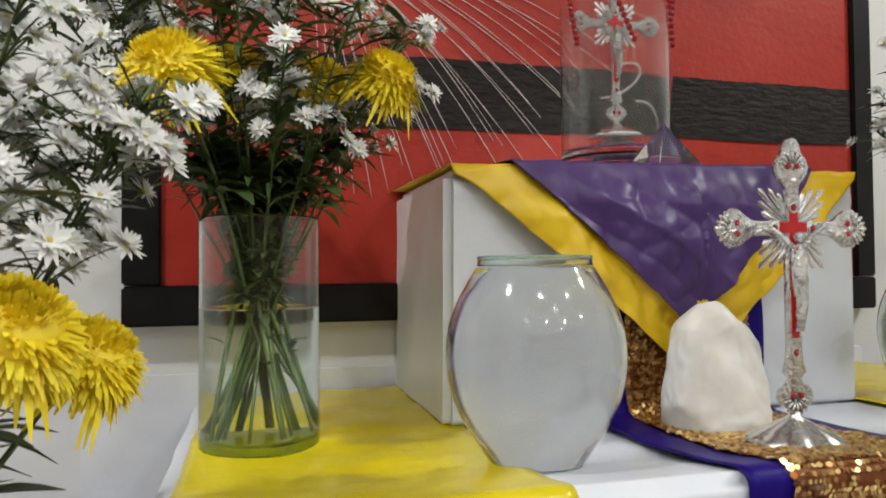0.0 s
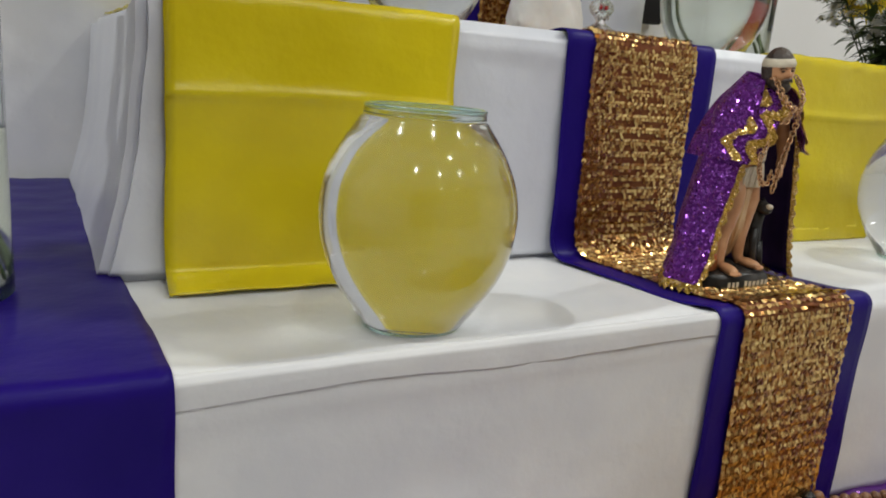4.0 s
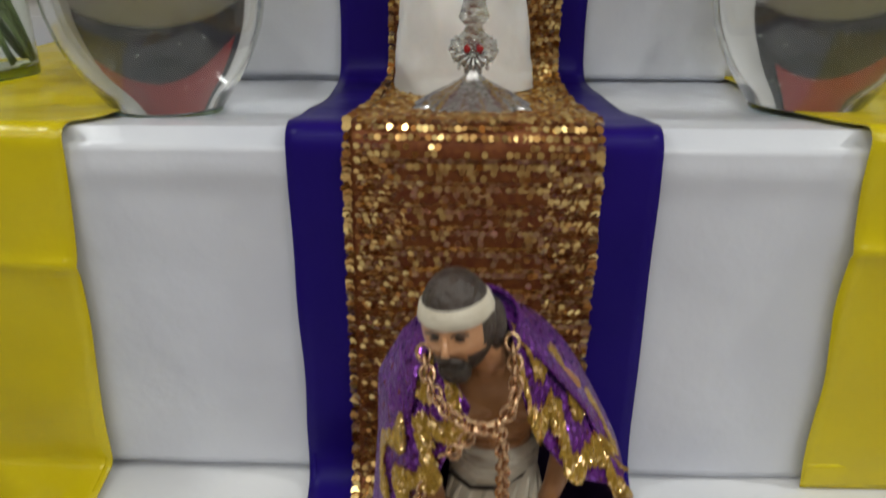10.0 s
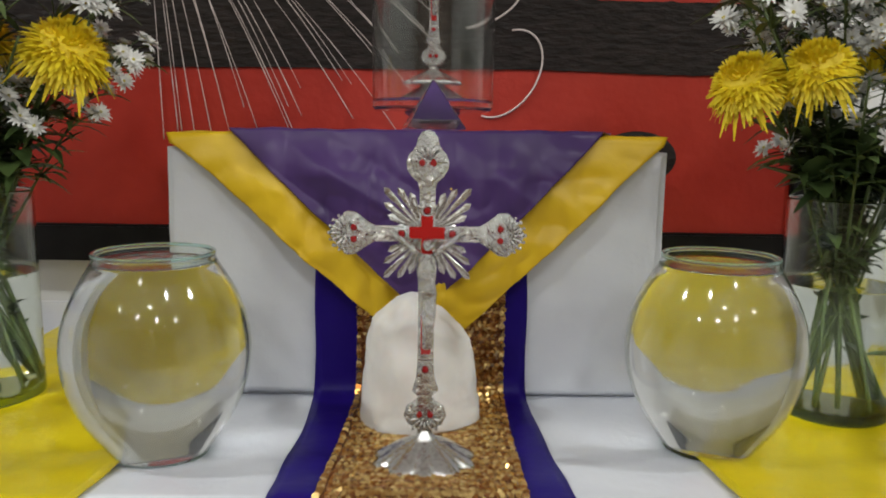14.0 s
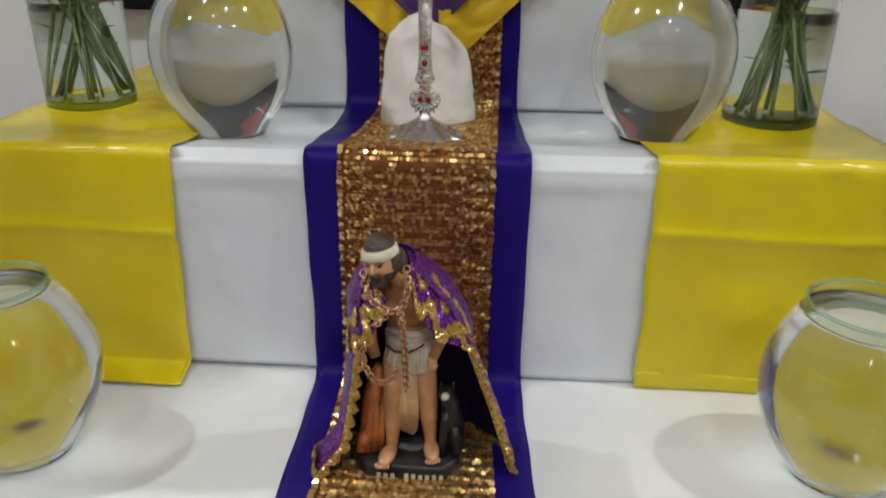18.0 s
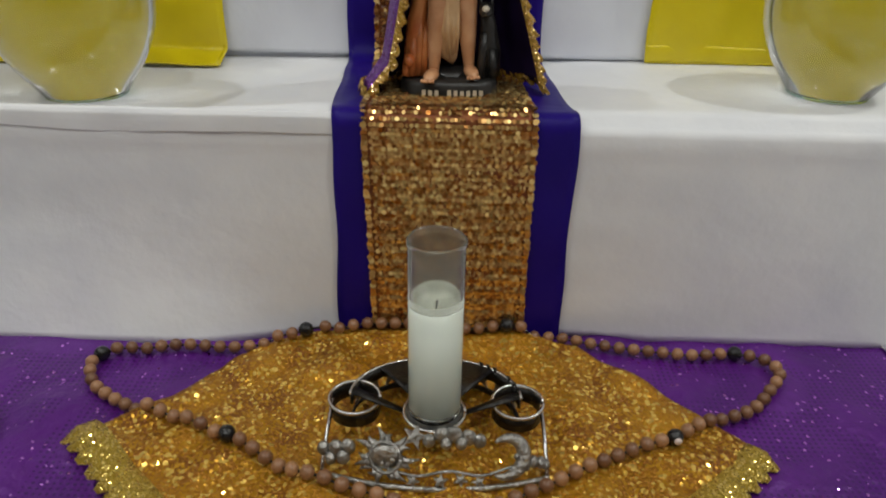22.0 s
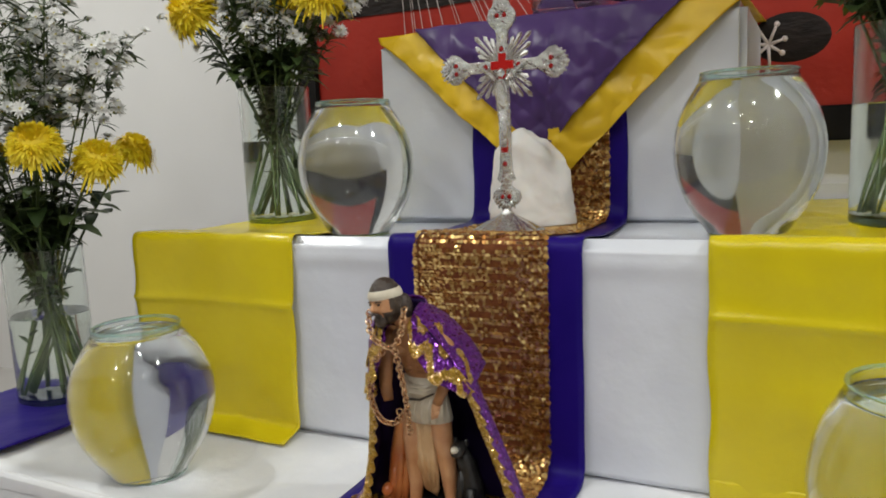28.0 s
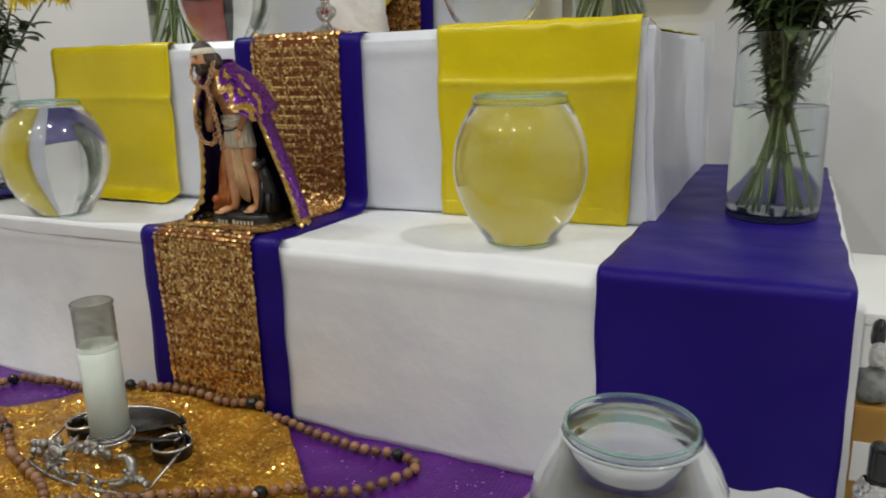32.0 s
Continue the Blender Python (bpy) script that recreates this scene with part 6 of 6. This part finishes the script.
def bouquet(base, radius, height, water, mums, sprays, seed, lean=(0, 0), label="low step", crown=0.70, spread=0.24, bloom=1.0):
    rng = random.Random(seed)
    base = Vector(base)
    jar(base, radius, height, water, "flower_vase", "clear glass cylinder vase half full of water on the " + label, "vase", "flower vases", 0.0032, 0.014)

    feet = [(2 * math.pi * k / 10 + rng.uniform(-0.25, 0.25), rng.uniform(0.45, 0.84)) for k in range(10)]

    def foot_neck(target):
        d = Vector((target.x - base.x, target.y - base.y, 0))
        d = d.normalized() if d.length > 1e-4 else Vector((1, 0, 0))
        j = Vector((rng.uniform(-1, 1), rng.uniform(-1, 1), 0)) * 0.5
        back = math.atan2(-(d + j).y, -(d + j).x)
        ang, far = min(feet, key=lambda q: abs((q[0] - back + math.pi) % (2 * math.pi) - math.pi) + rng.uniform(0, 0.5))
        foot = base + Vector((math.cos(ang), math.sin(ang), 0)) * radius * far + Vector((rng.uniform(-0.002, 0.002), rng.uniform(-0.002, 0.002), 0.018))
        neck = base + (d + j * 0.5) * radius * rng.uniform(0.0, 0.32) + Vector((0, 0, height * rng.uniform(0.58, 0.72)))
        return foot, neck

    heads = [Vector(m) for m in mums]

    def free(p, room):
        return all((p - q).length > room for q in heads)

    def green(bm, line, first, count, size, narrow=0.2):
        for _ in range(count):
            s = first + (1 - first) * rng.random()
            k = min(int(s * (len(line) - 1)), len(line) - 2)
            a = rng.uniform(0, 2 * math.pi)
            way = Vector((math.cos(a), math.sin(a), rng.uniform(-0.1, 0.8))).normalized()
            p = line[k] + (line[k + 1] - line[k]) * rng.random()
            inside = p.z < base.z + height + 0.012
            if not inside and not free(p, 0.085):
                continue
            if not inside or math.hypot(p.x - base.x, p.y - base.y) < radius * 0.55:
                ln = min(size, radius * 0.48 if inside else 1.0) * rng.uniform(0.5, 1.1)
                leaf(bm, p, way, ln, ln * narrow * rng.uniform(0.7, 1.2), rng.uniform(0.0, 0.6))

    def inner(line):
        """The stretch of a stem between the water and the rim of the vase."""
        return [q for q in line if base.z + 0.52 * height < q.z < base.z + 1.08 * height][:12] or line[3:6]

    for k, m in enumerate(mums):
        head = Vector(m)
        foot, neck = foot_neck(head)
        root = thing("chrysanthemum", foot, "yellow chrysanthemum on a long green stem", "flower", "yellow chrysanthemums")
        out = (head - (base + Vector((0, 0, height * 1.15)))).normalized()
        line = [foot + (neck - foot) * s for s in (0, 0.25, 0.5, 0.75)] + bezier(neck, (neck + head) / 2 - out * 0.03 + Vector((0, 0, 0.03)), head - out * 0.012)
        part("stem", tube([q - foot for q in line], 0.0026, 6), STEM, root)
        bm = bmesh.new()
        green(bm, line, 0.34, 30, 0.064, 0.52)
        green(bm, inner(line), 0.0, 9, 0.07, 0.5)
        bmesh.ops.translate(bm, vec=-foot, verts=bm.verts)
        part("foliage", bm, LEAF, root, "dark green lobed leaves")
        share("flower_head", MUMS[(k + seed) % 3], root, lift_frame(head - foot, (out * 0.8 + Vector((0, -0.25, 0.65))).normalized(), rng.uniform(0, 360)) @ Matrix.Scale(bloom * rng.uniform(0.94, 1.06), 4) @ Matrix.Diagonal((1, 1, 0.88, 1)))
    for k in range(sprays):
        a = 2 * math.pi * (k + rng.uniform(-0.3, 0.3)) / sprays * 1.0 + 0.7 * seed
        r = spread * math.sqrt(rng.uniform(0.08, 1.0))
        tip = base + Vector((r * math.cos(a) + lean[0], r * math.sin(a) * 0.85 + lean[1], crown - 0.5 * r + rng.uniform(-0.16, 0.04)))
        tip.y = min(tip.y, WALL_Y - 0.06)
        foot, neck = foot_neck(tip)
        root = thing("aster_spray", foot, "branching stem of small white daisy-like asters", "flower", "white aster sprays")
        line = [foot + (neck - foot) * s for s in (0, 0.25, 0.5, 0.75)] + bezier(neck, (neck * 0.45 + tip * 0.55) + Vector((0, 0, 0.05)), tip)
        bm = tube([q - foot for q in line], [0.0022] * 8 + [0.0016] * (len(line) - 8), 5)
        leaves = bmesh.new()
        green(leaves, line, 0.30, 50, 0.066)
        green(leaves, inner(line), 0.0, 4, 0.07, 0.42)
        blossoms = []
        for j in range(rng.randint(24, 29)):
            s = rng.uniform(0.62, 1.0)
            q = line[int(s * (len(line) - 1))]
            b = rng.uniform(0, 2 * math.pi)
            d = Vector((math.cos(b), math.sin(b), rng.uniform(0.1, 1.0))).normalized() * rng.uniform(0.03, 0.085)
            d.y -= 0.012
            e = q + d
            e.y = min(e.y, WALL_Y - 0.065)
            if not free(e, 0.07) or any(math.hypot(e.x - q.x, e.z - q.z) < 0.06 and e.y < q.y for q in heads):
                continue
            twig = bezier(q, q + d * 0.5 + Vector((0, 0, 0.012)), e, 4)
            tube([w - foot for w in twig], 0.0009, 4, bm)
            green(leaves, twig, 0.1, 5, 0.026)
            blossoms.append((e, (d.normalized() + Vector((0, -0.5, 0.35))).normalized()))
        part("stem", bm, STEM, root)
        bmesh.ops.translate(leaves, vec=-foot, verts=leaves.verts)
        part("foliage", leaves, LEAF, root, "narrow dark green leaves")
        for e, way in blossoms:
            share("blossom", ASTERS[rng.randrange(4)], root, lift_frame(e - foot, way, rng.uniform(0, 360)) @ Matrix.Scale(rng.uniform(0.72, 1.0), 4))
    for k in range(7):
        # bare stems crossing in the water
        a = rng.uniform(0, 6.28)
        foot = base + Vector((math.cos(a), math.sin(a), 0)) * radius * 0.75 + Vector((0, 0, 0.018))
        top = base + Vector((-math.cos(a), -math.sin(a), 0)) * radius * 0.4 + Vector((rng.uniform(-0.02, 0.02), 0, height * 1.25))
        root = thing("leaf_stem", foot, "leafy green stem standing in the vase", "flower", "leafy green stems")
        line = [foot + (top - foot) * (j / 12) for j in range(13)]
        part("stem", tube([q - foot for q in line], 0.0028, 6), STEM, root)
        bm = bmesh.new()
        green(bm, line, 0.50, 130, 0.066, 0.46)
        for j in range(3):
            q = foot + (top - foot) * rng.uniform(0.15, 0.6)
            leaf(bm, q, Vector((rng.uniform(-1, 1), rng.uniform(-1, 1), 0.4)).normalized(), 0.028, 0.012, 0.2)
        bmesh.ops.translate(bm, vec=-foot, verts=bm.verts)
        part("foliage", bm, LEAF, root, "dark green leaves")


bouquet((-0.930, 0.290, low_top(-0.930, 0.290) + 0.0075), 0.074, 0.31, 0.175, [(-0.745, 0.295, 0.785), (-0.853, 0.470, 0.80), (-0.770, 0.190, 0.816), (-0.86, 0.06, 0.79), (-1.0, 0.25, 0.80)], 22, 1, (0.055, -0.04), "low step", 0.81, 0.23, 0.98)
bouquet((-0.617, 0.655, 0.6295), 0.0755, 0.292, 0.178, [(-0.712, 0.527, 1.073), (-0.46, 0.62, 1.098), (-0.655, 0.75, 1.13), (-0.53, 0.78, 1.13)], 20, 2, (0.0, -0.02), "middle step", bloom=1.16)
bouquet((0.561, 0.630, 0.638), 0.0740, 0.292, 0.178, [(0.388, 0.56, 1.07), (0.455, 0.53, 1.085), (0.66, 0.52, 1.12), (0.62, 0.72, 1.12)], 20, 3, (0.0, -0.02), "middle step", bloom=0.95)
bouquet((0.895, 0.440, low_top(0.9, 0.44) + 0.0075), 0.0745, 0.31, 0.19, [(0.78, 0.40, 0.815), (0.88, 0.30, 0.825), (1.0, 0.42, 0.815), (0.92, 0.58, 0.82)], 18, 4, (0.0, 0.0), "low step")


# ---- odds and ends at the sides ----
shelf = thing("side_shelf", (1.216, 0.55, -0.02), "low white shelf beside the altar", "shelf")
for z0, z1 in ((0.188, 0.206), (0.0, 0.02)):
    part("shelf_board", box(bmesh.new(), -0.17, 0.30, -0.2, 0.2, z0, z1, 0.002), CEILING_PAINT, shelf, smooth=False)
for x in (-0.168, 0.285):
    part("side_panel", box(bmesh.new(), x, x + 0.015, -0.198, 0.198, 0.0205, 0.1875, 0.002), CEILING_PAINT, shelf, smooth=False)
part("front_panel", box(bmesh.new(), -0.152, 0.284, -0.195, -0.183, 0.0205, 0.1875, 0.002), CEILING_PAINT, shelf, smooth=False)
bottle = thing("wrapped_bottle", (1.044, -0.010, -0.02), "dark bottle wrapped in crumpled silver foil", "bottle")
part("bottle_body", lathe([(0.0004, 0), (0.020, 0), (0.022, 0.01), (0.022, 0.085), (0.017, 0.105), (0.0125, 0.114), (0.0125, 0.119), (0.0004, 0.119)], 28), BLACK_BEAD, bottle, "dark bottle")
part("cap", lathe(crisp([(0.0004, 0.1195), (0.0135, 0.1195), (0.0135, 0.157), (0.011, 0.162), (0.0004, 0.163)]), 24), BLACK_BEAD, bottle, "tall black cap")
part("foil_wrap", lathe([(0.0225, 0.001), (0.026, 0.02), (0.0245, 0.04), (0.027, 0.06), (0.0245, 0.08), (0.0255, 0.10), (0.016, 0.116)], 36, scallop=lambda i, a: 1 + 0.07 * math.sin(a * 9 + i * 2.3) + 0.04 * math.sin(a * 5 - i)), SILVER, bottle, "crumpled silver foil")
carton = thing("amber_carton", (1.042, 0.115, -0.02), "amber box with a pale label", "box")
part("carton_body", box(bmesh.new(), -0.022, 0.018, -0.03, 0.03, 0, 0.163, 0.002), material("amber_card", (0.36, 0.19, 0.035), 0.5, colour2=(0.44, 0.25, 0.05), scale=20), carton, smooth=False)
part("label", box(bmesh.new(), -0.019, 0.010, -0.0315, -0.0303, 0.058, 0.115), CEILING_PAINT, carton, "pale paper label", smooth=False)


def crumple(name, centre, size, mat, root, seed, label):
    """A small crumpled lump of cloth or foil."""
    bm = bmesh.new()
    blob(bm, (0, 0, 0), size, u=26, v=18)
    for v in bm.verts:
        p = v.co * 55 + Vector((seed, 0, 0))
        v.co *= 1 + 0.30 * noise.noise(p) + 0.20 * abs(noise.noise(p * 2.3))
        v.co.z = max(v.co.z, -size[2] * 0.8)
    ob = part(name, bm, mat, root, label)
    ob.location = centre
    return ob


cloth = thing("folded_cloth", (1.040, 0.115, 0.1435), "crumpled grey cloth lying on the amber box", "cloth")
crumple("cloth_lump", (0, 0, 0.021), (0.019, 0.024, 0.026), material("grey_cloth", (0.16, 0.165, 0.16), 0.8, colour2=(0.23, 0.235, 0.23), scale=40, bump=0.4, bump_scale=120), cloth, 3.0, "crumpled grey cloth")
crumple("foil_bow", (0.004, 0, 0.064), (0.012, 0.014, 0.020), SILVER, cloth, 9.0, "crumpled silver foil")
crumple("dark_bow", (0.000, 0.004, 0.092), (0.009, 0.012, 0.018), BLACK_BEAD, cloth, 5.0, "black foil end")
stick = thing("wooden_staff", (-2.55, 0.75, -0.02), "short brown wooden staff with a maroon cloth at its foot", "staff")
part("shaft", tube([(0, 0, 0), (-0.004, 0.01, 0.12), (-0.010, 0.02, 0.25), (-0.012, 0.02, 0.33), (-0.010, 0.02, 0.345)], [0.034, 0.033, 0.030, 0.026, 0.014], 14), material("brown_wood", (0.20, 0.125, 0.08), 0.5, colour2=(0.30, 0.20, 0.13), scale=25, bump=0.3), stick)
part("cloth_tie", lathe([(0.036, 0.0), (0.066, 0.0), (0.058, 0.04), (0.045, 0.09), (0.036, 0.11)], 22, scallop=lambda i, a: 1 + 0.12 * math.sin(5 * a + i)), material("maroon_cloth", (0.10, 0.012, 0.014), 0.7, colour2=(0.16, 0.02, 0.02), scale=30), stick, "maroon cloth tie").location = (0, 0, 0.001)
